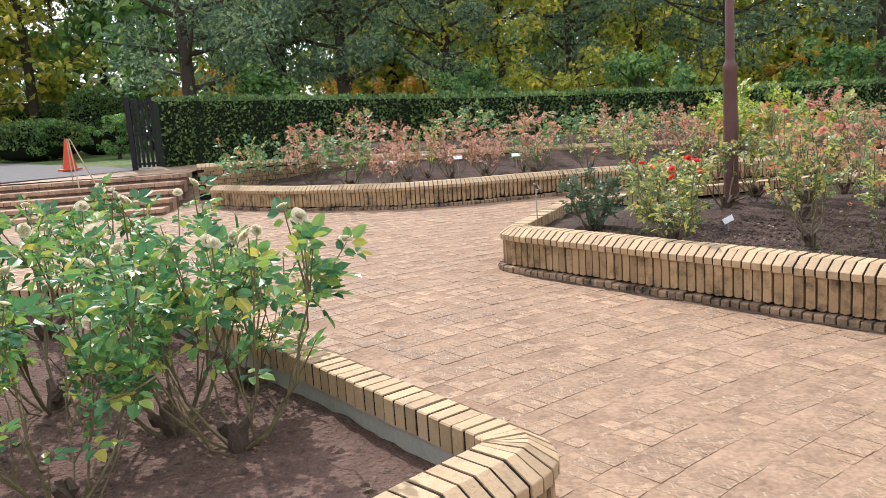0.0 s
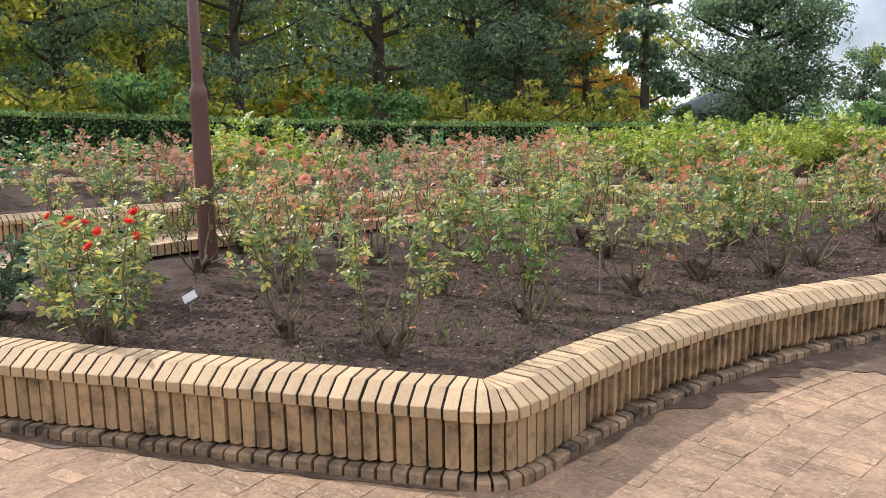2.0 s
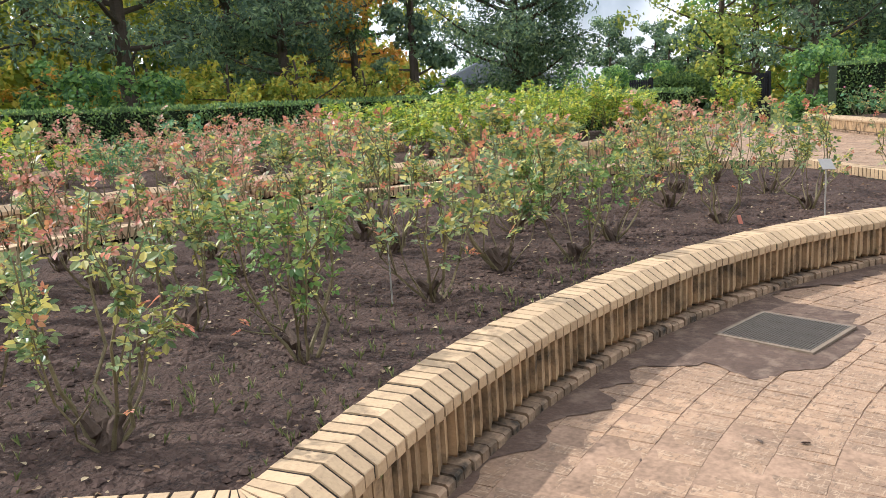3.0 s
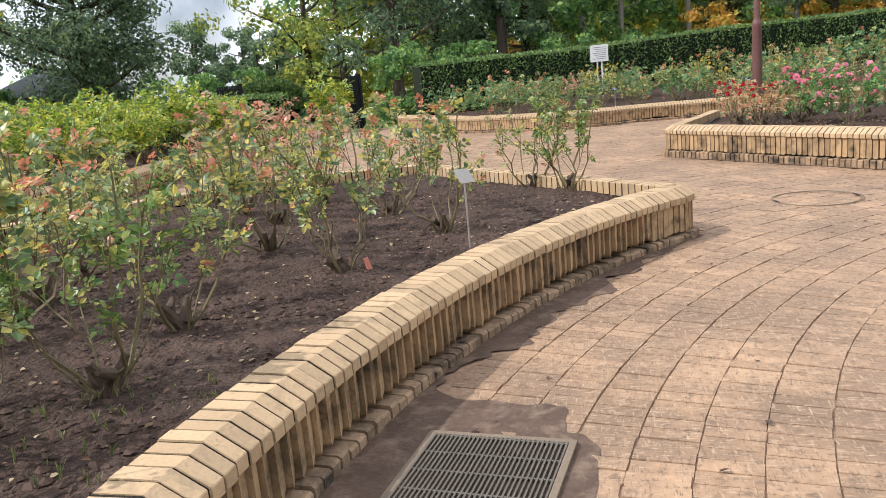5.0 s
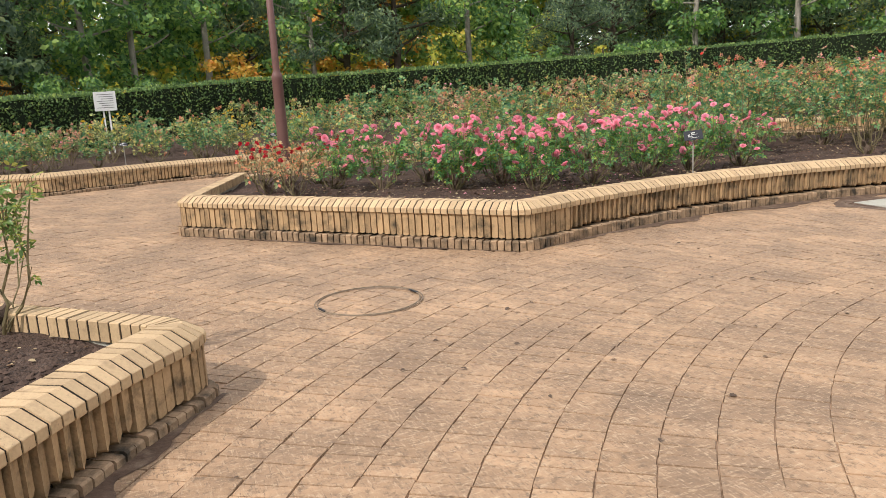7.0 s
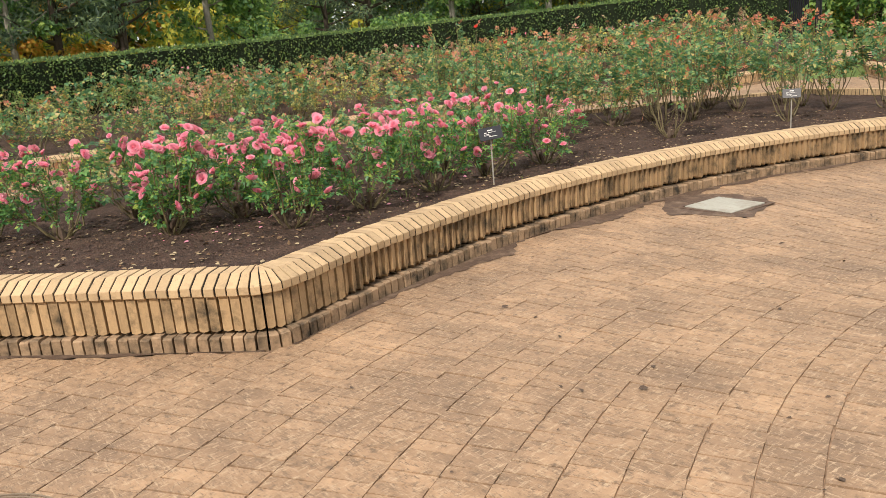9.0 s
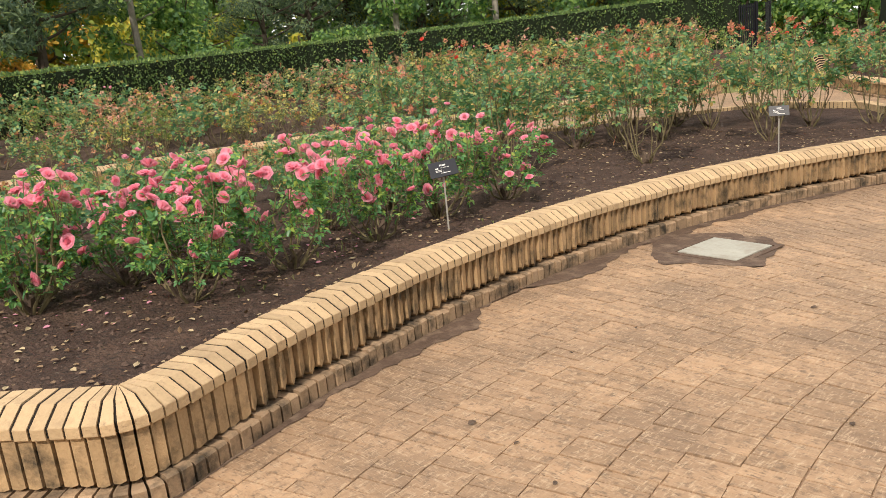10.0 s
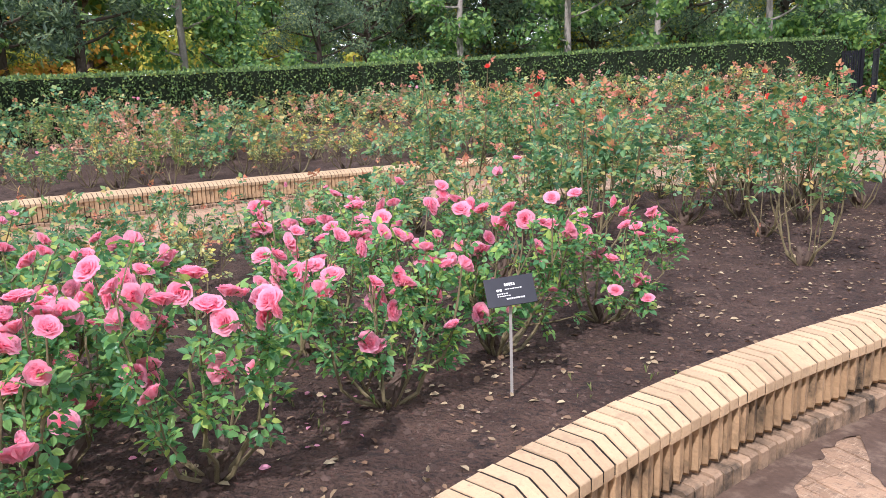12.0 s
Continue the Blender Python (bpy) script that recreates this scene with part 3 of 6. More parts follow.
def bed_wall(name, pts, label, detailed, extra=0.0):
    """The low wall of a bed: a dark core, a base course, upright bricks with open joints, and chamfered cap bricks."""
    p = Path(fillet(pts, 0.30))
    wall = empty(name, 0, 0, 0)
    tagged(wall, label, "garden wall", kind="structure")
    n = int(round(p.length / PITCH))
    step = p.length / n
    core_v, core_f = [], []
    m = max(2, n // 2)
    for i in range(m + 1):
        xy, nn = p.at(p.length * i / m)
        b = float(gz(*xy)) + extra
        for d, h in ((0.118, -0.12), (0.118, 0.270), (0.205, 0.270), (0.205, -0.12)):
            q = xy + nn * d
            core_v.append((q[0], q[1], b + h))
    for i in range(m):
        for k in range(4):
            core_f.append((i * 4 + k, i * 4 + (k + 1) % 4, i * 4 + 4 + (k + 1) % 4, i * 4 + 4 + k))
    core_f += [(0, 1, 2, 3), (m * 4 + 3, m * 4 + 2, m * 4 + 1, m * 4)]
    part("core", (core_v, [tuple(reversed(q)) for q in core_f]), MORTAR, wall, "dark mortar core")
    bed = []
    inner = [(0.258, 0.266), (0.258, 0.3575), (0.122, 0.3575), (0.036, 0.304), (0.036, 0.266)]
    for i in range(m):
        bed.append(slab(p, p.length * i / m, p.length * (i + 1) / m, inner, float(gz(*p.at(p.length * (i + 0.5) / m)[0])) + extra))
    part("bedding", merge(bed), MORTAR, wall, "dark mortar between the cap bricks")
    if detailed:
        coat = []
        for i in range(m):
            coat.append(slab(p, p.length * i / m, p.length * (i + 1) / m, [(0.246, -0.1), (0.246, 0.260), (0.206, 0.260), (0.206, -0.1)], float(gz(*p.at(p.length * (i + 0.5) / m)[0])) + extra))
        part("render_coat", merge(coat), CONCRETE, wall, "pale cement render on the inner face")
    bag = {"cap_brick": [], "upright_brick": [], "base_brick": []}
    r = np.random.default_rng(len(pts) * 7 + n)
    for i in range(n):
        s0, s1 = i * step, (i + 1) * step
        xy, nn = p.at((s0 + s1) / 2)
        b = float(gz(*xy)) + extra
        j = r.uniform(-1, 1, 6)
        bag["cap_brick"].append(slab(p, s0 + 0.0058 + 0.0012 * j[2], s1 - 0.0058 + 0.0012 * j[3], [(d + j[0] * 0.003, h + j[1] * 0.0025) for d, h in CAP_PROFILE], b))
        turn = abs(float(np.cross(p.at(s0 - 0.2)[1], p.at(s1 + 0.2)[1])))
        wide = abs(float(np.cross(p.at(s0 - 0.5)[1], p.at(s1 + 0.5)[1])))
        curved = 0.02 < turn < 0.25 and wide < 0.25
        lo = (0.064 + 0.012 * j[4]) if curved else 0.056 + 0.004 * j[4]
        bag["upright_brick"].append(upright(p, s0 + 0.0062 + 0.002 * j[5], s1 - 0.0062 + 0.002 * j[5], lo, 0.047 + 0.005 * j[3], (0.34 + 0.10 * j[2]) if curved else 0.03 * j[2], curved, b))
        g = r.uniform(-0.010, 0.006)
        bag["base_brick"].append(slab(p, s0 + 0.006, s1 - 0.006, [(d + j[4] * 0.005, h + (g if h > 0 else -extra)) for d, h in BASE_PROFILE], b))
    for kind, mat in (("cap_brick", CAP), ("upright_brick", UPR), ("base_brick", BAS)):
        if detailed:
            for v, f in bag[kind]:
                c = np.mean(v, axis=0)
                ob = part(kind, (np.asarray(v) - c, f), mat, wall)
                ob.location = c
        else:
            ob = part(kind + "_course", merge(bag[kind]), mat, wall)
            ob["kind"] = "stuff"
    return wall


def soil_bed(name, poly, label, top, cell=0.09, bump=0.03, base=gz, mat=None):
    """Heaped soil inside a wall."""
    p = np.array(poly)
    x0, y0 = p.min(0)
    x1, y1 = p.max(0)
    xs, ys = np.arange(x0, x1 + cell, cell), np.arange(y0, y1 + cell, cell)
    gx, gy = np.meshgrid(xs, ys)
    keep = inside(poly, gx, gy)
    e = np.concatenate([np.linspace(a, c, max(2, int(np.hypot(*(c - a)) / 0.1))) for a, c in zip(p, np.roll(p, -1, axis=0))])
    near = np.full(gx.shape, 9.0)
    for q in e:
        j0, j1 = np.searchsorted(xs, [q[0] - 0.3, q[0] + 0.3])
        i0, i1 = np.searchsorted(ys, [q[1] - 0.3, q[1] + 0.3])
        near[i0:i1, j0:j1] = np.minimum(near[i0:i1, j0:j1], np.hypot(gx[i0:i1, j0:j1] - q[0], gy[i0:i1, j0:j1] - q[1]))
    keep &= near > 0.085
    r = np.random.default_rng(len(poly))
    idx = -np.ones(gx.shape, int)
    vs, fs = [], []
    inner = keep[:-1, :-1] & keep[1:, :-1] & keep[:-1, 1:] & keep[1:, 1:]
    for i, j in zip(*np.where(inner)):
        q = []
        for a, b in ((i, j), (i, j + 1), (i + 1, j + 1), (i + 1, j)):
            if idx[a, b] < 0:
                idx[a, b] = len(vs)
                x, y = gx[a, b], gy[a, b]
                h = float(base(x, y)) + top + bump * (noise.noise((x * 0.9, y * 0.9, 3)) + 0.7 * noise.noise((x * 3.1, y * 3.1, 9)) + 0.5 * noise.noise((x * 9, y * 9, 1)))
                vs.append((x, y, h))
            q.append(idx[a, b])
        fs.append(tuple(q))
    ob = part(name, mesh(name, vs, fs, mat or SOIL, True), SOIL, None)
    return tagged(ob, label, "soil", kind="structure")


bed_wall("wall_main", A_FRONT, "low cream brick wall with chamfered cap bricks round the near rose bed", True)
bed_wall("wall_main_back", A_OUTER, "low cream brick wall along the back of the rose bed", False)
bed_wall("wall_pink", C_FRONT, "low cream brick wall with chamfered caps round the pink rose bed", True, 0.04)
bed_wall("wall_pink_back", C_OUTER, "low cream brick wall along the back of the pink rose bed", False)
bed_wall("wall_white", O_FRONT[20:], "low cream brick wall at the corner of the white rose bed", True)
bed_wall("wall_north", D_FRONT, "low cream brick wall of the far bed before the hedge", False)
bed_wall("wall_east", E_FRONT, "low cream brick wall of the far bed beside the gate", False)
bed_wall("wall_south", list(reversed(G_FRONT)), "low cream brick wall across the far path", False)
soil_bed("soil_south", BED_G, "dark soil of the bed across the far path", 0.26, 0.25, 0.04)
soil_bed("soil_main", BED_A, "dark crumbly soil of the rose bed", 0.255, 0.07, 0.04)
soil_bed("soil_pink", BED_C, "dark red-brown soil under the pink roses", 0.30, 0.08, mat=SOIL_C)
soil_bed("soil_white", BED_O, "reddish brown soil of the white rose bed", 0.18, 0.1, mat=SOIL_O)
soil_bed("soil_north", BED_D, "dark soil of the far north bed", 0.26, 0.25, 0.04)
soil_bed("soil_east", BED_E, "dark soil of the far east bed", 0.27, 0.25, 0.04)

# back terrace wall of the north bed, in courses
TERR = [(-4.25, 13.9), (-3.2, 14.25), (-1.9, 14.5)] + arc(CX, CY, 17.8, 109, 62, 0.4)
_t = Path(TERR)
terrace = tagged(empty("wall_terrace", 0, 0, 0), "coursed buff brick retaining wall behind the north bed", "garden wall", kind="structure")
_n = int(_t.length / 0.22)
_core, _caps, _bricks = [], [], []
for i in range(_n):
    s0, s1 = i * _t.length / _n, (i + 1) * _t.length / _n
    (x, y), _ = _t.at(s0)
    b = float(plane(x, y)) + 0.05
    top = max(0.34, float(np.interp(math.degrees(math.atan2(y - CY, x - CX)), RISE_A, RISE_H)) + 0.06)
    for c in range(int((top - 0.1) / 0.075)):
        o = 0.11 if c % 2 else 0.0
        _bricks.append(slab(_t, s0 + o + 0.004, s1 + o - 0.004, [(0.2, 0.1 + c * 0.075), (0.2, 0.168 + c * 0.075), (0.0, 0.168 + c * 0.075), (0.0, 0.1 + c * 0.075)], b))
    for k in range(3):
        q0, q1 = s0 + (s1 - s0) * k / 3, s0 + (s1 - s0) * (k + 1) / 3
        _caps.append(slab(_t, q0 + 0.004, q1 - 0.004, [(d - 0.03, h - 0.365 + top + 0.06) for d, h in CAP_PROFILE], b))
    _core.append(slab(_t, s0, s1, [(0.19, 0.0), (0.19, top), (0.012, top), (0.012, 0.0)], b))
part("core", merge(_core), MORTAR, terrace)
tagged(part("brick_courses", merge(_bricks), UPR, terrace), kind="stuff")
tagged(part("cap_course", merge(_caps), CAP, terrace), kind="stuff")

# ---- steps to the gates ----


def steps(foot, heading, count, width, label, rise=0.135, tread=0.42, name="brick_steps"):
    """Wide steps of bricks on edge; heading: the way up, in degrees."""
    d = Vector((math.cos(radians(heading)), math.sin(radians(heading))))
    e = Vector((-d.y, d.x))
    foot = Vector(foot)
    ob = tagged(empty(name, 0, 0, 0), label, "steps", kind="structure")
    for i in range(count):
        p0 = foot + d * (tread * i)
        zt = float(plane(*p0)) + rise * (i + 1)
        n = int(width / 0.109)
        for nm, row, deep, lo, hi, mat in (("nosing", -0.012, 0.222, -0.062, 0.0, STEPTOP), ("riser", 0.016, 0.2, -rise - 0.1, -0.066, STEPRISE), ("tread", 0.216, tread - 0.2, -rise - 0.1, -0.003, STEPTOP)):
            v = []
            for k in range(n):
                a, b = p0 + e * (k * width / n + 0.004) + d * row, p0 + e * ((k + 1) * width / n - 0.004) + d * row
                c = [a, b, b + d * deep, a + d * deep]
                vv = [(u.x, u.y, zt + lo) for u in c] + [(u.x, u.y, zt + hi + rng.uniform(-0.003, 0.003)) for u in c]
                v.append((vv, [(0, 1, 5, 4), (1, 2, 6, 5), (2, 3, 7, 6), (3, 0, 4, 7), (4, 5, 6, 7)]))
            tagged(part(nm, merge(v), mat, ob), kind="stuff")
    return d, e


_foot = Vector((-4.35, 12.25))
_d, _e = steps(_foot, 95, 5, 6.5, "five wide buff brick steps up to the north gate", rise=0.102, tread=0.46)
steps((19.5, -20.6), -52, 6, 4.0, "wide buff brick steps up to the far gate", name="far_brick_steps")
_top = _foot + _d * 2.28
tagged(part("landing", strip([tuple(_top + _e * 3.25), tuple(_top + _e * 3.25 + _d * 3)], 6.5, 0.0, lambda x, y: plane(x, y) + 0.505), PAVER, None), "brick landing above the steps", "landing", kind="structure")


# ---- hedges ----
HT_A = [-180, -90, -48, -23, -12, 4, 16, 30, 36, 46, 55, 74, 86, 101, 106, 120, 180]
HT_H = [2.4, 2.5, 2.45, 2.2, 2.1, 1.95, 1.72, 1.6, 1.12, 1.16, 1.27, 1.32, 1.44, 1.6, 1.7, 1.92, 2.2]
LEAF_V = np.array([(0, 0, 0), (-0.3, 0.3, 0.10), (-0.24, 0.7, 0.08), (0, 1, -0.06), (0.24, 0.7, 0.08), (0.3, 0.3, 0.10)])
LEAF_F = [(0, 3, 2, 1), (0, 5, 4, 3)]
QUAD_V = np.array([(0, 0, 0), (-0.32, 0.5, 0.10), (0, 1, 0), (0.32, 0.5, 0.10)])
QUAD_F = [(0, 2, 1), (0, 3, 2)]


def hedge(name, a0, a1, r, label, thick=0.9, dense=420, drop=0.0):
    """A clipped hedge along an arc: an inner body coloured as deep shade, and small leaves over all its faces."""
    g = np.random.default_rng(int(a0 * 7) % 999)
    n = max(4, int(abs(radians(a1 - a0)) * r / 0.5))
    v, f = [], []

    radii = np.vectorize(lambda a: hedge_r(a) + r - 22.0)

    def top(a):
        return 1.42 + (np.interp(a, HT_A, HT_H) - 1.42) * (radii(a) - 6.0) / 16.0 - drop

    for i in range(n + 1):
        a = a0 + (a1 - a0) * i / n
        for rr, hi in ((0, 0), (0, 1), (thick, 1), (thick, 0)):
            x, y = polar(a, float(radii(a)) + rr)
            v.append((x, y, float(plane(x, y)) + (float(top(a)) - 0.04 if hi else -0.1)))
    for i in range(n):
        for k in range(4):
            f.append((i * 4 + k, i * 4 + 4 + k, i * 4 + 4 + (k + 1) % 4, i * 4 + (k + 1) % 4))
    f += [(0, 1, 2, 3), (n * 4 + 3, n * 4 + 2, n * 4 + 1, n * 4)]
    ob = tagged(empty(name, *polar((a0 + a1) / 2, r), 0), label, "hedge")
    v = np.array(v) - np.array(ob.matrix_world.translation)
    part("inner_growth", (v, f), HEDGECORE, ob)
    length = abs(radians(a1 - a0)) * r
    hm = 1.9
    cnt = int(dense * length * (hm + thick + 0.2))
    u = g.random(cnt) * (hm + thick)
    aa = a0 + (a1 - a0) * g.random(cnt)
    tp = top(aa)
    lump = 0.05 * np.sin(aa * 2.1) + 0.03 * np.sin(aa * 7.7)
    front = u < hm
    rr = radii(aa) + np.where(front, -0.02 - 0.05 * g.random(cnt) + lump, u - hm)
    hh = np.where(front, tp * np.minimum(1, g.random(cnt) * 1.02), tp + 0.02 * g.standard_normal(cnt) + 0.3 * lump)
    xs, ys = CX + rr * np.cos(np.radians(aa)), CY + rr * np.sin(np.radians(aa))
    pos = np.stack([xs, ys, plane(xs, ys) + hh], 1) - np.array(ob.matrix_world.translation)
    out = np.stack([-np.cos(np.radians(aa)), -np.sin(np.radians(aa)), np.zeros(cnt)], 1)
    d = np.where(front[:, None], out * 0.5, np.array([[0, 0, 0.7]])) + g.standard_normal((cnt, 3)) * 0.6 + np.array([0, 0, 0.3])
    lv, lf = stamp(QUAD_V, QUAD_F, frames(d, g.random(cnt) * 6.28), pos, 0.055 + 0.05 * g.random(cnt))
    part("leaves", (lv, lf), HEDGE, ob)
    return ob


hedge("clipped_hedge", 37.5, 119.6, 22.0, "long clipped dark green hedge behind the north bed")
hedge("clipped_hedge", -53.6, 27.5, 22.6, "long clipped dark green hedge behind the pink rose beds")
hedge("clipped_hedge", 129.0, 300.0, 23.0, "clipped dark green hedge closing the garden behind", dense=60)

# ---- roses ----


def sprig_template(lv=LEAF_V, lf=LEAF_F):
    """A rose leaf: a thin stalk with five leaflets."""
    chunks = []
    for y, x, a, s in ((0.62, 0.0, 0, 0.50), (0.52, 0.05, -55, 0.42), (0.52, -0.05, 55, 0.42), (0.22, 0.03, -65, 0.34), (0.22, -0.03, 65, 0.34)):
        c, n = math.cos(radians(a)), math.sin(radians(a))
        v = lv * np.array([1.05, 1, 1]) * s
        v = np.stack([v[:, 0] * c - v[:, 1] * n + x, v[:, 0] * n + v[:, 1] * c + y, v[:, 2]], 1)
        v[:, 2] -= 0.10 * v[:, 1] ** 2
        chunks.append((v, lf))
    return merge(chunks)


SPRIG_V, SPRIG_F = sprig_template()
FAR_V, FAR_F = sprig_template(QUAD_V * np.array([1.25, 1, 1]), QUAD_F)


def petal_rose(seed, full=14):
    """An open rose of cupped petals, 1 across."""
    g = np.random.default_rng(seed)
    chunks = []
    for i in range(full):
        k = i / (full - 1)
        ang = i * 2.4
        tilt = 0.10 + 0.78 * k ** 1.1
        w, h = 0.20 + 0.16 * k, 0.30 + 0.16 * k
        v = []
        for b in range(4):
            t = b / 3
            for a in (-1, -0.4, 0.4, 1):
                width = w * math.sin(0.35 + t * 2.1)
                x = a * width
                out = 0.03 + math.sin(tilt) * h * t + 0.10 * k * t * t - 0.06 * abs(a) * t
                z = math.cos(tilt) * h * t + 0.05 * (1 - abs(a)) - 0.10 * k * t ** 3 + 0.08
                v.append((x, out, z))
        v = np.array(v) + g.normal(0, 0.016, (16, 3)) * (0.3 + k)
        c, s = math.cos(ang), math.sin(ang)
        v = np.stack([v[:, 0] * c - v[:, 1] * s, v[:, 0] * s + v[:, 1] * c, v[:, 2]], 1)
        f = [(r * 4 + q, r * 4 + q + 1, r * 4 + q + 5, r * 4 + q + 4) for r in range(3) for q in range(3)]
        chunks.append((v, f))
    return merge(chunks)


ROSE_MESH = {}
for _kind, _mat in PETAL.items():
    for _i in range(2):
        v, f = petal_rose(_i + 3, 24 if _kind in ("pink", "white", "peach") else 10)
        ROSE_MESH[_kind, _i] = mesh("bloom", v, f, _mat, True)


def rose_bush(kind, seed, height=0.8, spread=0.36, stems=7, sprigs=208, leaf=0.105, low=0.35, blooms=0, bloom="pink", bloom_size=0.075, woody=True, label="", x=0.0, y=0.0, z=0.0, rz=0.0, single=True, young=0):
    """A rose bush: woody stump, arching canes that branch, five-fingered leaves, blooms at the tips."""
    g = np.random.default_rng(seed)
    bush = tagged(empty("rose_bush", x, y, z, rz), label, "rose bush", "rose bushes")
    canes, tips, ps, ds = [], [], [], []
    for i in range(stems):
        a = 2 * math.pi * (i + g.uniform(-0.35, 0.35)) / stems
        reach = spread * g.uniform(0.45, 1.0)
        hh = height * g.uniform(0.72, 1.0)
        base = np.array([math.cos(a), math.sin(a), 0]) * g.uniform(0.01, 0.05)
        t = np.linspace(0, 1, 7)[:, None]
        end = np.array([math.cos(a) * reach, math.sin(a) * reach, hh])
        ctrl = np.array([math.cos(a) * reach * 0.85, math.sin(a) * reach * 0.85, hh * 0.26])
        pts = (1 - t) ** 2 * base + 2 * t * (1 - t) * ctrl + t * t * end + g.normal(0, 0.012, (7, 3)) * (t > 0)
        own = [tube(pts, np.linspace(0.0095, 0.0030, 7) * g.uniform(0.5, 1.25), 5 if single else 3)]
        lines = [pts]
        for b in range(g.integers(2, 5)):
            q = g.integers(2, 6)
            d = (pts[q] - pts[q - 1])
            d = d / np.linalg.norm(d) + g.normal(0, 0.55, 3) + np.array([0, 0, 0.35])
            d /= np.linalg.norm(d)
            ln = height * g.uniform(0.18, 0.38)
            tt = np.linspace(0, 1, 4)[:, None]
            sub = pts[q] + d * ln * tt + np.array([0, 0, 0.12 * ln]) * tt ** 2
            sub[:, 2] = np.minimum(sub[:, 2], height * 1.05)
            own.append(tube(sub, np.linspace(0.005, 0.0020, 4), 4 if single else 3))
            lines.append(sub)
        canes.append(merge(own))
        for ln in lines:
            tips.append(ln[-1])
            seg = np.diff(ln, axis=0)
            for _ in range(max(2, int(sprigs / (stems * 4.0)))):
                q = g.integers(0, len(seg))
                pt = ln[q] + seg[q] * g.random()
                if pt[2] < height * low * g.uniform(0.7, 1.3):
                    continue
                ps.append(pt)
                o = np.array([pt[0], pt[1], 0.0])
                ds.append(seg[q] / np.linalg.norm(seg[q]) * 0.25 + o / (np.linalg.norm(o) + 0.1) * 0.7 + g.normal(0, 0.55, 3) + np.array([0, 0, 0.12]))
    if single:
        for q in canes:
            part("cane", q, STEM, bush)
    else:
        part("branchwork", merge(canes), STEM, bush, "thin olive-brown branchwork")
    if woody:
        w = []
        for i in range(3):
            a = g.uniform(0, 6.28)
            ln = g.uniform(0.04, 0.11)
            pts = np.array([(0, 0, -0.05), (0.01 * math.cos(a), 0.01 * math.sin(a), 0.03), (ln * 0.5 * math.cos(a), ln * 0.5 * math.sin(a), 0.08), (ln * math.cos(a), ln * math.sin(a), 0.13)]) + g.normal(0, 0.009, (4, 3))
            w.append(tube(pts, [0.036, 0.034, 0.025, 0.015], 6))
        part("stump", merge(w), WOODY, bush, "knobbly dark woody stump")
    ps, ds = np.array(ps), np.array(ds)
    lv, lf = stamp(SPRIG_V if single else FAR_V, SPRIG_F if single else FAR_F, frames(ds, g.normal(0, 0.5, len(ps))), ps, leaf * g.uniform(0.7, 1.25, len(ps)))
    part("foliage", (lv, lf), LEAF[kind], bush)
    if young:
        t0 = np.array(tips)[g.integers(0, len(tips), young)] + g.normal(0, 0.018, (young, 3))
        d0 = np.stack([t0[:, 0], t0[:, 1], np.full(young, 0.12)], 1) * 2 + g.normal(0, 0.6, (young, 3)) + np.array([0, 0, 0.5])
        lv, lf = stamp(SPRIG_V if single else FAR_V, SPRIG_F if single else FAR_F, frames(d0, g.normal(0, 0.5, young)), t0, leaf * 0.85 * g.uniform(0.6, 1.15, young))
        part("young_leaves", (lv, lf), LEAF["young"], bush, "reddish young leaves at the tips")
    if blooms:
        tips = np.array(sorted(tips, key=lambda q: -q[2]))[: max(blooms * 2, 4)]
        pick = g.permutation(len(tips))[:blooms]
        for q in pick:
            ob = part("bloom", ROSE_MESH[bloom, int(g.integers(0, 2))], None, bush)
            s = bloom_size * g.uniform(0.7, 1.15)
            ob.matrix_basis = Matrix.LocRotScale(Vector(tips[q]), Euler((g.normal(0, 0.65), g.normal(0, 0.65), g.uniform(0, 6))), (s, s, s))
    return bush


STOCK = {}


def plant(style, x, y, z, size=1.0):
    """One more bush of a style; the first of each variant is built, the rest copy it."""
    spec = STYLES[style]
    i = int(rng.integers(0, spec["variants"]))
    key = (style, i)
    rz = float(rng.uniform(0, 360))
    if key not in STOCK:
        args = {k: v for k, v in spec.items() if k != "variants"}
        STOCK[key] = rose_bush(seed=(len(style) * 31 + i * 7 + ord(style[0]) * 3) % 9999, **args, x=x, y=y, z=z, rz=rz)
        ob = STOCK[key]
        ob.matrix_world = pose(x, y, z, 0, 0, rz)
        return ob
    return copy_thing(STOCK[key], pose(x, y, z, float(rng.normal(0, 3)), float(rng.normal(0, 3)), rz) @ Matrix.Diagonal((size, size, size * float(rng.uniform(0.92, 1.08)), 1)))


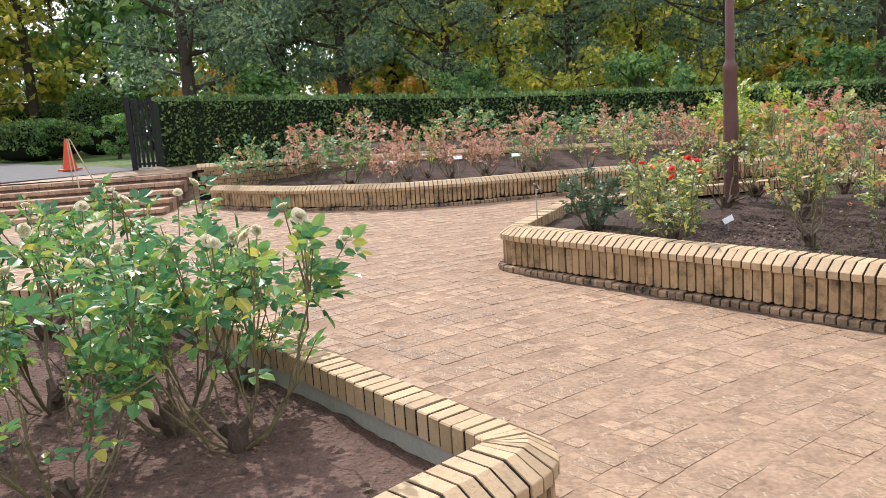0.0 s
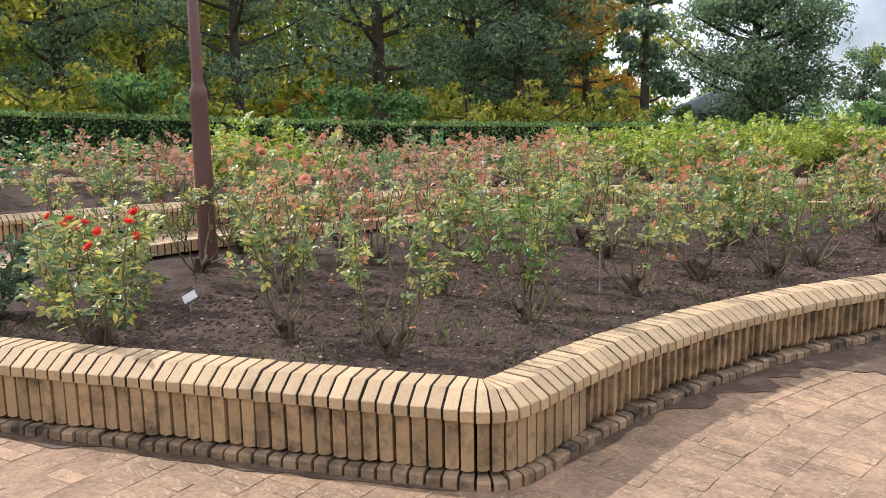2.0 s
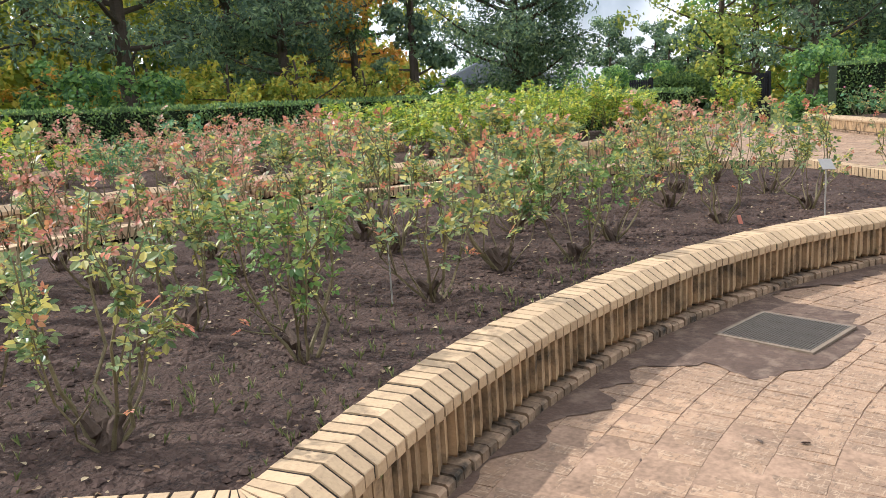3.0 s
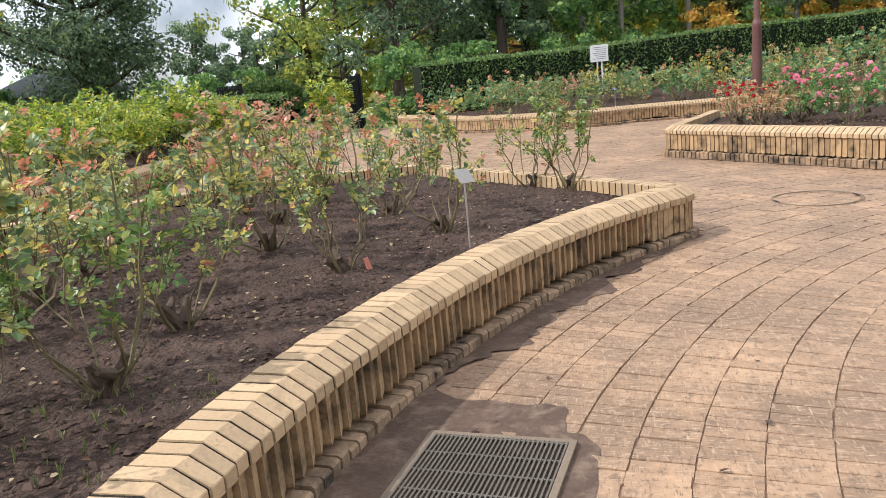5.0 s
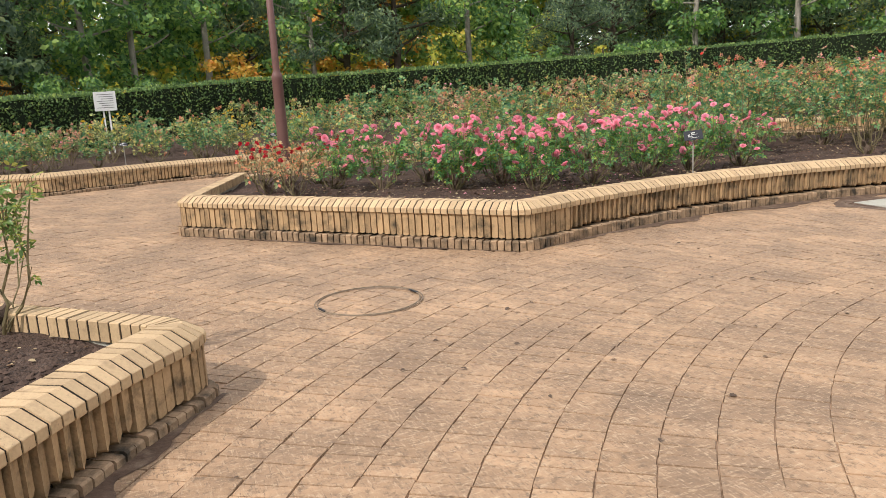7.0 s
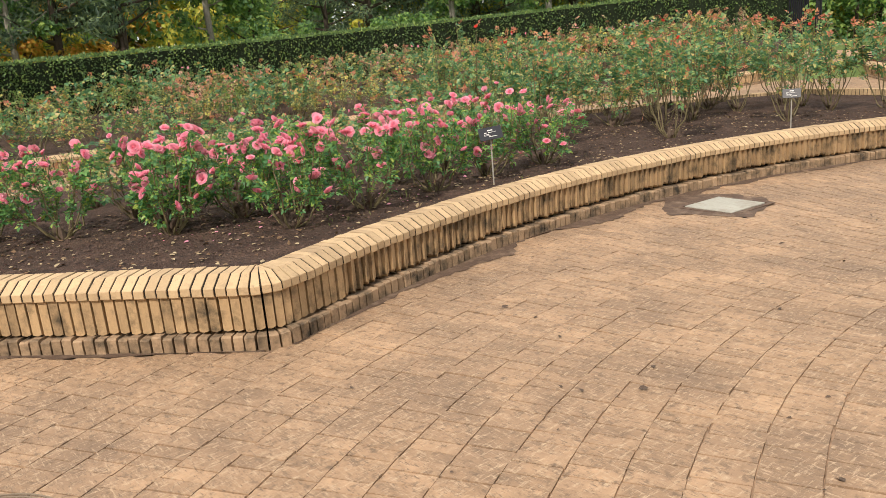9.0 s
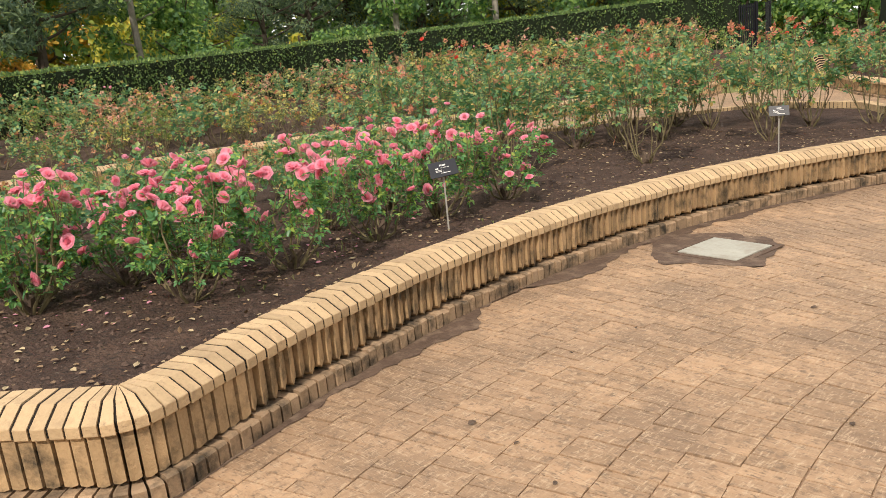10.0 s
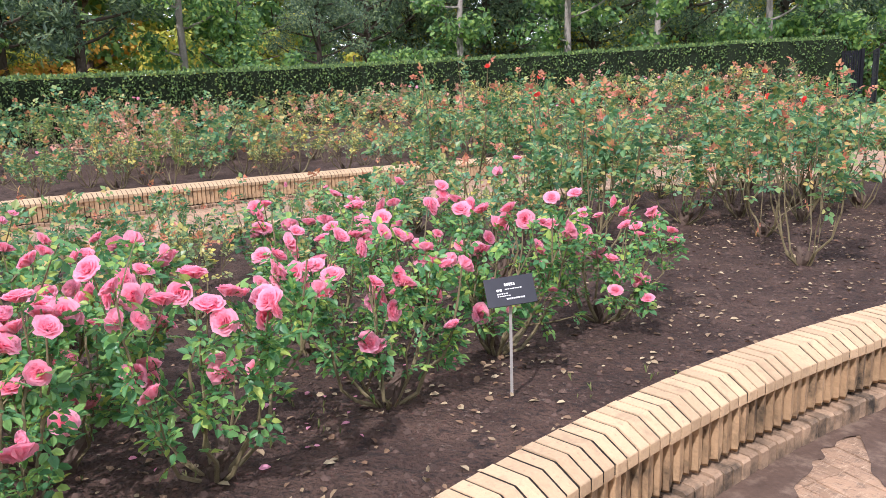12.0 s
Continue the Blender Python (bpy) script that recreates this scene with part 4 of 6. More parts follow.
STYLES = {
    "sparse_mixed": dict(young=14, kind="mixed", variants=4, height=0.80, spread=0.34, stems=6, sprigs=300, leaf=0.078, low=0.42, label="leggy rose bush with sparse green and yellowing leaves"),
    "sparse_green": dict(young=6, kind="green", variants=2, height=0.78, spread=0.32, stems=6, sprigs=300, leaf=0.078, low=0.42, label="leggy green rose bush in bare soil"),
    "coral_rose": dict(kind="mixed", variants=2, height=0.62, spread=0.36, stems=7, sprigs=272, leaf=0.10, low=0.25, blooms=5, bloom="coral", bloom_size=0.075, label="low rose bush with coral red blooms"),
    "autumn": dict(single=False, young=34, kind="mixed", variants=4, height=0.82, spread=0.40, stems=7, sprigs=223, leaf=0.10, low=0.40, label="rose bush with reddening autumn leaves"),
    "russet": dict(single=False, young=16, kind="russet", variants=3, height=0.95, spread=0.46, stems=8, sprigs=196, leaf=0.10, low=0.40, label="thin rose bush with russet leaves"),
    "lime": dict(single=False, kind="lime", variants=3, height=1.05, spread=0.45, stems=9, sprigs=330, leaf=0.14, low=0.30, label="tall rose bush with bright lime green leaves"),
    "peach": dict(kind="autumn", variants=1, height=0.9, spread=0.36, stems=7, sprigs=240, leaf=0.10, low=0.4, blooms=4, bloom="peach", bloom_size=0.085, label="rose bush with pale peach blooms"),
    "pink": dict(kind="lush", variants=5, height=0.74, spread=0.36, stems=9, sprigs=430, leaf=0.080, low=0.2, blooms=30, bloom="pink", bloom_size=0.102, label="full rose bush covered in bright pink blooms"),
    "few_pink": dict(single=False, kind="grey", variants=2, height=0.75, spread=0.4, stems=8, sprigs=304, leaf=0.11, low=0.35, blooms=2, bloom="magenta", bloom_size=0.075, label="grey-green rose bush with a few pink blooms"),
    "grey": dict(single=False, young=16, kind="grey", variants=4, height=0.86, spread=0.45, stems=8, sprigs=275, leaf=0.12, low=0.35, label="grey-green rose bush without blooms"),
    "tall_mixed": dict(young=22, kind="grey", variants=4, height=1.25, spread=0.42, stems=7, sprigs=330, leaf=0.115, low=0.42, blooms=1, bloom="coral", bloom_size=0.07, label="tall thin rose bush with green leaves and a red bloom"),
    "red_rose": dict(kind="autumn", variants=2, height=0.55, spread=0.32, stems=7, sprigs=160, leaf=0.09, low=0.4, blooms=7, bloom="red", bloom_size=0.07, label="low rose bush with deep red blooms"),
    "yellow_rose": dict(single=False, kind="mixed", variants=1, height=0.8, spread=0.4, stems=7, sprigs=224, leaf=0.1, low=0.35, blooms=6, bloom="yellow", bloom_size=0.08, label="rose bush with yellow blooms"),
    "white_rose": dict(kind="fresh", variants=2, height=0.84, spread=0.46, stems=8, sprigs=240, leaf=0.130, low=0.46, blooms=7, bloom="white", bloom_size=0.07, label="leafy rose bush with a few white blooms"),
    "blue_shrub": dict(kind="blue", variants=1, height=0.55, spread=0.26, stems=9, sprigs=368, leaf=0.08, low=0.25, label="small dense blue-green rose bush"),
}


def bed_z(x, y, top):
    return float(gz(x, y)) + top - 0.01


NEAR_A = [(1.30, 6.82, "blue_shrub"), (1.72, 5.92, "coral_rose"), (2.57, 5.53, "sparse_mixed"), (2.87, 4.95, "sparse_mixed"), (3.77, 5.87, "sparse_mixed"),
          (3.80, 5.04, "sparse_green"), (4.84, 5.20, "autumn"), (4.57, 5.95, "sparse_mixed"), (5.67, 5.34, "autumn"), (6.08, 5.04, "sparse_green"), (6.79, 5.16, "sparse_mixed"),
          (6.77, 5.99, "autumn"), (7.25, 6.19, "autumn"), (7.70, 4.70, "sparse_mixed"), (8.72, 4.34, "sparse_mixed"), (9.37, 4.87, "autumn"), (9.24, 5.74, "sparse_mixed"),
          (10.55, 3.90, "sparse_mixed"), (10.18, 3.58, "sparse_green"), (10.36, 5.77, "autumn"), (10.34, 6.80, "autumn"), (1.95, 6.75, "coral_rose"), (3.0, 6.6, "peach"), (8.3, 5.4, "autumn")]
NEAR_C = [(13.73, -0.31, "pink"), (13.86, -0.93, "pink"), (13.13, -0.99, "pink"), (13.20, -1.72, "pink"), (13.33, -2.50, "pink"), (13.50, -3.25, "pink"), (13.50, -4.03, "pink"),
          (14.45, 0.28, "pink"), (14.06, -0.42, "pink"), (14.12, -1.62, "pink"), (14.0, -2.55, "pink"), (14.20, -3.3, "pink"), (13.56, -1.30, "pink"), (14.9, 0.75, "pink"),
          (13.42, -6.05, "tall_mixed"), (14.36, -4.9, "tall_mixed"), (14.9, -7.7, "tall_mixed"), (13.02, -7.92, "tall_mixed"), (15.5, -8.5, "tall_mixed"), (13.7, -9.6, "tall_mixed"), (14.2, -6.9, "tall_mixed"), (14.3, -8.9, "tall_mixed"), (15.3, -9.8, "tall_mixed"), (13.1, -9.2, "tall_mixed"), (16.3, -9.6, "tall_mixed"), (14.6, -10.8, "tall_mixed"), (12.4, -9.3, "tall_mixed"),
          (15.35, 1.20, "red_rose"), (15.6, 0.75, "red_rose"), (16.1, 1.35, "red_rose"), (15.95, 0.35, "red_rose"), (14.9, 1.5, "red_rose"), (14.3, 1.3, "red_rose"),
          (14.8, -0.4, "few_pink"), (14.7, -1.3, "few_pink")]
taken = []
for x, y, style in NEAR_A:
    plant(style, x, y, bed_z(x, y, 0.255), 1.0)
    taken.append((x, y))
for x, y, style in NEAR_C:
    plant(style, x, y, bed_z(x, y, 0.30), 1.0)
    taken.append((x, y))
for x, y, size in ((-0.82, 2.86, 0.86), (-1.12, 3.05, 1.0), (-1.25, 2.45, 0.8), (-1.75, 3.35, 1.0), (-0.95, 3.55, 0.8), (-2.1, 2.7, 1.0), (-1.7, 4.3, 0.95), (-2.7, 3.6, 1.05), (-2.4, 4.6, 1.0), (-3.3, 2.9, 1.0)):
    plant("white_rose", x, y, bed_z(x, y, 0.18), size)


DISTANT = []


def fill(poly, styles, spacing, top, margin, keep=None, jitter=0.25, limit=400, far=None, scale=1.0):
    """Rows of bushes over a bed, clear of those already planted."""
    p = np.array(poly)
    x0, y0 = p.min(0)
    x1, y1 = p.max(0)
    e = np.concatenate([np.linspace(a, b, 12) for a, b in zip(p, np.roll(p, -1, axis=0))])
    made = 0
    for gy in np.arange(y0, y1, spacing):
        for gx in np.arange(x0, x1, spacing):
            x, y = gx + rng.uniform(-jitter, jitter), gy + rng.uniform(-jitter, jitter)
            if not inside(poly, x, y) or np.hypot(e[:, 0] - x, e[:, 1] - y).min() < margin:
                continue
            if keep is not None and not keep(x, y):
                continue
            if taken and min(math.hypot(x - a, y - b) for a, b in taken) < spacing * 0.78:
                continue
            s = styles(x, y) if callable(styles) else styles[int(rng.integers(0, len(styles)))]
            size = float(rng.uniform(0.72, 1.15)) * (scale(x, y) if callable(scale) else scale)
            if far is not None and far(x, y):
                DISTANT.append((s, x, y, bed_z(x, y, top), size))
            else:
                plant(s, x, y, bed_z(x, y, top), size)
            taken.append((x, y))
            made += 1
            if made >= limit:
                return


def angle(x, y):
    return math.degrees(math.atan2(y - CY, x - CX))


def radius(x, y):
    return math.hypot(x - CX, y - CY)


def style_a(x, y):
    a = angle(x, y)
    if a < 62 and radius(x, y) > 10.3:
        return ["lime", "lime", "autumn"][int(rng.integers(0, 3))]
    return ["autumn", "autumn", "russet", "sparse_mixed", "sparse_mixed"][int(rng.integers(0, 5))]


def style_d(x, y):
    a = angle(x, y)
    if a < 66:
        return "lime"
    if 83 < a < 91 and radius(x, y) > 15.0:
        return "lime"
    return ["russet", "russet", "autumn", "russet", "grey"][int(rng.integers(0, 5))]


def style_e(x, y):
    k = int(rng.integers(0, 9))
    return ["grey", "grey", "sparse_green", "autumn", "russet", "grey", "sparse_mixed", "few_pink", "autumn" if angle(x, y) < 5 else "yellow_rose"][k]


def style_c(x, y):
    if y < -5.5:
        return ["tall_mixed", "grey", "tall_mixed", "sparse_mixed"][int(rng.integers(0, 4))]
    return ["grey", "grey", "few_pink", "grey", "autumn"][int(rng.integers(0, 5))]


fill(BED_A, style_a, 0.72, 0.255, 0.55, lambda x, y: radius(x, y) > 8.6 and not (x > 9.6 and y < 5.4), limit=80)
fill(BED_C, style_c, 0.68, 0.30, 0.5, lambda x, y: (x > 14.6 and y < -0.2) or (x > 13.8 and y < -7.0), limit=130, scale=lambda x, y: 1.0 if y < -5 else 0.80)
fill(BED_D, style_d, 0.76, 0.26, 0.45, lambda x, y: radius(x, y) < (19.4 if angle(x, y) > 66 else 20.6), limit=240, far=lambda x, y: radius(x, y) > 16.6 and angle(x, y) > 62, scale=lambda x, y: 0.98 if angle(x, y) < 66 else 0.88)
fill(BED_E, style_e, 0.82, 0.27, 0.5, lambda x, y: radius(x, y) < hedge_r(angle(x, y)) - 0.6, limit=330, far=lambda x, y: radius(x, y) > 18.6 or y < -9, scale=lambda x, y: 1.12 if y < -4 else 0.95)
fill(BED_G, ["tall_mixed", "grey"], 1.0, 0.26, 0.4, lambda x, y: x > 10, limit=40, far=lambda x, y: True)

# the farthest rose bushes, too small to pick apart, in one object
far_v, far_f, far_m, far_mats, far_n = [], [], [], [], 0
for s, x, y, z, size in DISTANT:
    keys = [k for k in STOCK if k[0] == s]
    size_of = len(SPRIG_V) if STYLES[s].get("single", True) else len(FAR_V)
    if not keys:
        STOCK[s, 0] = plant(s, x, y, z, size)
        continue
    src = STOCK[keys[int(rng.integers(0, len(keys)))]]
    a = float(rng.uniform(0, 6.28))
    ca, sa = math.cos(a) * size, math.sin(a) * size
    for o in src.children:
        if o.name.startswith("stump"):
            continue
        me = o.data
        co = np.empty(len(me.vertices) * 3)
        me.vertices.foreach_get("co", co)
        co = co.reshape(-1, 3)
        polys = [tuple(p.vertices) for p in me.polygons]
        if o.name.startswith(("foliage", "young")):  # every third leaf, a little larger
            co = co.reshape(-1, size_of, 3)
            mid = co.mean(1, keepdims=True)
            co = (mid + (co - mid) * 1.5).reshape(-1, 3)
            polys = [p for p in polys if (p[0] // size_of) % 3 == 0]
            old = np.arange(len(co)).reshape(-1, size_of)[::3].reshape(-1)
            slot = np.full(len(co), -1)
            slot[old] = np.arange(len(old))
            co = co[old]
            polys = [tuple(int(slot[i]) for i in p) for p in polys]
        lm = np.array(o.matrix_basis)
        co = co @ lm[:3, :3].T + lm[:3, 3]
        co = np.stack([co[:, 0] * ca - co[:, 1] * sa + x, co[:, 0] * sa + co[:, 1] * ca + y, co[:, 2] * size + z], 1)
        if me.materials[0] not in far_mats:
            far_mats.append(me.materials[0])
        mi = far_mats.index(me.materials[0])
        far_v.append(co)
        far_f.extend([tuple(i + far_n for i in p) for p in polys])
        far_m.extend([mi] * len(polys))
        far_n += len(co)
_me = bpy.data.meshes.new("distant_roses")
_me.from_pydata(np.concatenate(far_v).tolist(), [], far_f)
for m in far_mats:
    _me.materials.append(m)
_me.polygons.foreach_set("material_index", far_m)
tagged(new("distant_roses", _me), "massed rose bushes in front of the far hedge", "rose bushes", kind="stuff")

# ---- trees ----


def facing(out, g):
    """Rotations whose z axis looks along out, turned about it at random."""
    z = out / (np.linalg.norm(out, axis=1)[:, None] + 1e-9)
    y = np.cross(z, g.standard_normal(z.shape))
    y /= np.linalg.norm(y, axis=1)[:, None] + 1e-9
    return np.stack([np.cross(y, z), y, z], axis=2)


def tree(kind, seed, height, crown, bare=0.28, limbs=13, clumps=46, per=110, leaf=0.26, label="", trunk=0.16, bark=None, columnar=False, slim=1.0, x=0.0, y=0.0, z=0.0):
    """A tree: tapered leaning trunk, limbs, and a crown of many small leaves gathered in uneven clumps."""
    g = np.random.default_rng(seed)
    ob = tagged(empty("tree", x, y, z), label, "tree", "trees behind the hedge")
    t = np.linspace(0, 1, 8)
    lean = g.normal(0, 0.03, 2)
    pts = np.stack([lean[0] * height * t ** 2 + g.normal(0, 0.05, 8) * t, lean[1] * height * t ** 2 + g.normal(0, 0.05, 8) * t, height * 0.92 * t - 0.1], 1)
    wood = [tube(pts, trunk * (1.05 - 0.85 * t) + 0.02 + 0.08 * np.exp(-t * 18), 8)]
    centres = []
    for i in range(limbs):
        k = bare + (0.95 - bare) * (i + g.random()) / limbs
        b = np.array([np.interp(k, t, pts[:, j]) for j in range(3)])
        a = i * 2.4 + g.uniform(-0.5, 0.5)
        env = math.sin(math.pi * min(1, (k - bare) / (1 - bare) * 0.85 + 0.16)) ** 0.7 if not columnar else 0.8
        ln = crown * env * g.uniform(0.65, 1.05)
        rise = g.uniform(0.1, 0.6) * ln
        tt = np.linspace(0, 1, 5)[:, None]
        e = b + np.array([math.cos(a) * ln, math.sin(a) * ln, rise])
        mid = b + np.array([math.cos(a) * ln * 0.5, math.sin(a) * ln * 0.5, rise * 0.2])
        q = (1 - tt) ** 2 * b + 2 * tt * (1 - tt) * mid + tt * tt * e
        wood.append(tube(q, np.linspace(trunk * 0.38, 0.02, 5), 5))
        for _ in range(max(1, clumps // limbs)):
            s = g.uniform(0.35, 1.05)
            c = b + (e - b) * s + g.normal(0, 0.16 * crown, 3) * np.array([1, 1, 0.6])
            centres.append(c)
    part("trunk", merge(wood), bark or BARK, ob)
    cs = np.array(centres)
    n = len(cs) * per
    which = np.repeat(np.arange(len(cs)), per)
    d = g.standard_normal((n, 3))
    d /= np.linalg.norm(d, axis=1)[:, None]
    rad = crown * g.uniform(0.17, 0.34, len(cs))[which] * g.random(n) ** 0.33
    pos = cs[which] + d * rad[:, None] * np.array([1.0, 1.0, 0.62])
    lv, lf = stamp(QUAD_V * np.array([slim, 1, 1]), QUAD_F, facing(d + g.standard_normal((n, 3)) * 0.38 + np.array([0, 0, 0.25]), g), pos, leaf * g.uniform(0.6, 1.3, n))
    part("crown", (lv, lf), TREE[kind], ob)
    return ob


TREES = {
    "pine": dict(kind="pine", variants=3, height=8.4, crown=2.9, bare=0.25, clumps=100, limbs=22, per=100, leaf=0.20, slim=0.6, trunk=0.2, label="dark evergreen tree with a dense rounded crown"),
    "deep": dict(kind="deep", variants=3, height=8.5, crown=2.6, bare=0.26, clumps=70, limbs=17, per=78, leaf=0.21, label="broad green tree with a full crown"),
    "olive": dict(kind="olive", variants=2, height=9.0, crown=2.9, bare=0.12, clumps=60, limbs=16, per=78, leaf=0.21, label="yellowing green tree with loose foliage"),
    "yellow": dict(kind="bright", variants=2, height=8.0, crown=2.5, bare=0.24, clumps=64, limbs=15, per=100, leaf=0.19, trunk=0.15, label="yellow-green tree on a forked trunk"),
    "oak": dict(kind="pine", variants=1, height=8.0, crown=3.7, bare=0.18, clumps=180, limbs=30, per=150, leaf=0.20, slim=0.7, trunk=0.28, label="broad spreading dark evergreen oak"),
    "gold": dict(kind="gold", variants=2, height=7.5, crown=2.4, bare=0.12, clumps=52, limbs=14, per=90, leaf=0.24, label="small tree in golden orange autumn leaf"),
    "column": dict(kind="pine", variants=1, height=9.0, crown=1.5, bare=0.24, clumps=60, limbs=18, per=90, leaf=0.22, columnar=True, label="narrow dark tree with an upright crown"),
    "park": dict(kind="pine", variants=2, height=7.0, crown=2.3, bare=0.34, clumps=60, limbs=15, per=110, leaf=0.22, slim=0.5, trunk=0.16, label="small dark tree with a clear straight trunk"),
    "round": dict(kind="deep", variants=1, height=4.6, crown=2.1, bare=0.06, clumps=52, limbs=13, per=95, leaf=0.17, trunk=0.08, label="broad light green bushy tree"),
    "pale": dict(kind="pale", variants=2, height=9.0, crown=3.2, bare=0.2, clumps=60, limbs=16, per=85, leaf=0.22, label="pale olive tree with thinning leaves"),
    "thin": dict(kind="deep", variants=3, height=9.0, crown=2.1, bare=0.30, clumps=40, limbs=13, per=80, leaf=0.22, trunk=0.12, bark=BARK_PALE, label="slender tree with a pale bare trunk"),
    "shrub": dict(kind="deep", variants=2, height=2.6, crown=1.3, bare=0.05, clumps=30, limbs=10, per=80, leaf=0.15, trunk=0.05, label="rounded green shrub behind the hedge"),
    "goldshrub": dict(kind="gold", variants=1, height=2.8, crown=1.4, bare=0.05, clumps=28, limbs=10, per=70, leaf=0.15, trunk=0.05, label="yellow-leaved shrub behind the hedge"),
    "limeshrub": dict(kind="bright", variants=1, height=2.6, crown=1.4, bare=0.05, clumps=28, limbs=10, per=70, leaf=0.15, trunk=0.05, label="yellow-green shrub behind the hedge"),
    "far_olive": dict(kind="bright", variants=2, height=8.5, crown=3.2, bare=0.06, clumps=48, limbs=12, per=70, leaf=0.27, label="tree with yellowing foliage deep in the wood"),
    "far_deep": dict(kind="deep", variants=2, height=8.5, crown=3.2, bare=0.06, clumps=48, limbs=12, per=50, leaf=0.38, label="dark green tree deep in the wood"),
    "thicket": dict(kind="bright", variants=2, height=3.6, crown=2.4, bare=0.02, clumps=32, limbs=10, per=50, leaf=0.26, trunk=0.06, label="yellow-green thicket under the trees"),
    "dark_thicket": dict(kind="deep", variants=2, height=3.4, crown=2.3, bare=0.02, clumps=32, limbs=10, per=50, leaf=0.24, trunk=0.06, label="dark green thicket under the trees"),
    "conifer": dict(kind="pine", variants=1, height=6.0, crown=1.7, bare=0.06, clumps=50, limbs=16, per=80, leaf=0.2, trunk=0.1, label="young pointed conifer beyond the gate"),
}
GROWN = {}


def grow(style, a, r, size=1.0):
    spec = TREES[style]
    key = (style, int(rng.integers(0, spec["variants"])))
    x, y = polar(a, r + hedge_r(a) - 22.0)
    z = float(gz(x, y)) - 0.05
    if key not in GROWN:
        args = {k: v for k, v in spec.items() if k != "variants"}
        GROWN[key] = tree(seed=len(GROWN) * 13 + 5, **args, x=x, y=y, z=z)
        return GROWN[key]
    s = size * float(rng.uniform(0.92, 1.1))
    return copy_thing(GROWN[key], pose(x, y, z, 0, 0, float(rng.uniform(0, 360))) @ Matrix.Diagonal((s, s, s, 1)))


FRONT_ROW = [(119.2, 45, "pale", 1.0), (123, 47, "pale", 1.0), (128, 43, "pale", 1.0), (133, 40, "pale", 1.0), (116, 26.5, "pine", 0.85), (109.5, 30, "pine", 1.0), (106.3, 28, "pine", 0.95), 
             (99.5, 28, "pine", 0.9), (95.8, 28.5, "yellow", 0.95), (90.5, 30, "pine", 1.0), (86, 30.5, "yellow", 1.1), (81.3, 28, "pine", 1.0), (71.9, 28.5, "pine", 1.15), (65.2, 30, "pine", 0.95), (62.3, 28.5, "pine", 0.95),
             (59.4, 31, "park", 1.15), (56.6, 31, "gold", 1.1), (53.6, 28.5, "column", 1.05), (44.0, 35, "oak", 1.0), (34.9, 48, "conifer", 0.80), (33.2, 50, "conifer", 0.78), (31.6, 49, "conifer", 0.86), (30.6, 42, "conifer", 0.75),
             (30.3, 34, "olive", 0.95), (28.2, 33, "olive", 0.95), (25.8, 29, "pine", 1.05), (22, 31, "pine", 1.0), (18.2, 28, "column", 1.0), (15.5, 31, "pine", 0.95), (12.2, 28, "thin", 1.0), (9.2, 28.5, "thin", 1.0), (6.6, 32, "deep", 1.0), (4.2, 29, "thin", 1.0), (1, 32, "park", 1.1),
             (-1, 38, "gold", 1.0), (-2.5, 27, "thin", 0.9), (-4.9, 27, "park", 1.05), (-6.6, 37, "gold", 1.0), (-8.7, 27, "park", 1.0), (-10.6, 38, "gold", 1.1), (-14.2, 27, "thin", 0.95), (-17.3, 27, "round", 1.0), (-22.7, 29, "pine", 0.7), (-19, 34, "olive", 1.0),
             (-26, 30, "pine", 0.9), (-29, 32, "pine", 1.0), (-31.1, 27, "thin", 1.1), (-34, 31, "pine", 1.0), (-38.2, 27, "thin", 1.1), (-36.2, 32, "pine", 1.0), (-41, 31, "pine", 1.0), (-43.8, 26.5, "thin", 1.1), (-47, 31, "pine", 1.1), (-50.7, 26.5, "thin", 1.1), (-53, 32, "pine", 1.1), (-58, 34, "pine", 1.1), (-63, 30, "deep", 1.0)]
for a, r, style, size in FRONT_ROW:
    grow(style, a, r, size)
for a in np.arange(-66, 134, 3.6):
    if 22 < a < 51:
        continue
    pick = ["far_olive", "far_deep", "far_olive", "far_deep", "far_olive"][int(rng.integers(0, 5))] if a < 118 else "far_olive"
    grow(pick, a + float(rng.uniform(-1.2, 1.2)), 41 + float(rng.uniform(-2, 2)), 1.25)
for a in np.arange(-64, 116, 4.2):
    if 28 < a < 52:
        continue
    pick = ["thicket", "thicket", "limeshrub", "goldshrub"][int(rng.integers(0, 4))]
    grow(pick, a + float(rng.uniform(-1.2, 1.2)), 33.5 + float(rng.uniform(-1.5, 1.5)), 1.0)
for a in (-49, -52.5, -56, -59.5, -63):
    grow("dark_thicket", a, 30, 1.1)
    grow("dark_thicket", a + 1.5, 34, 1.3)
for a in (118.5, 121.5, 124, 127, 130, 133):
    grow("dark_thicket", a, 50, 1.0)
for a, r, style, size in ((25.5, 45, "far_deep", 0.9), (28, 46, "far_deep", 0.6), (36.5, 60, "far_deep", 0.42), (40, 58, "far_deep", 0.42), (43, 60, "far_deep", 0.5),  (50.5, 36, "dark_thicket", 0.7), (41, 47, "dark_thicket", 0.7), (32.0, 41, "conifer", 0.72), (29.6, 44, "conifer", 0.8)):
    grow(style, a, r, size)
for a in np.arange(138, 292, 9.0):
    grow("far_deep", a, 31, 1.0)
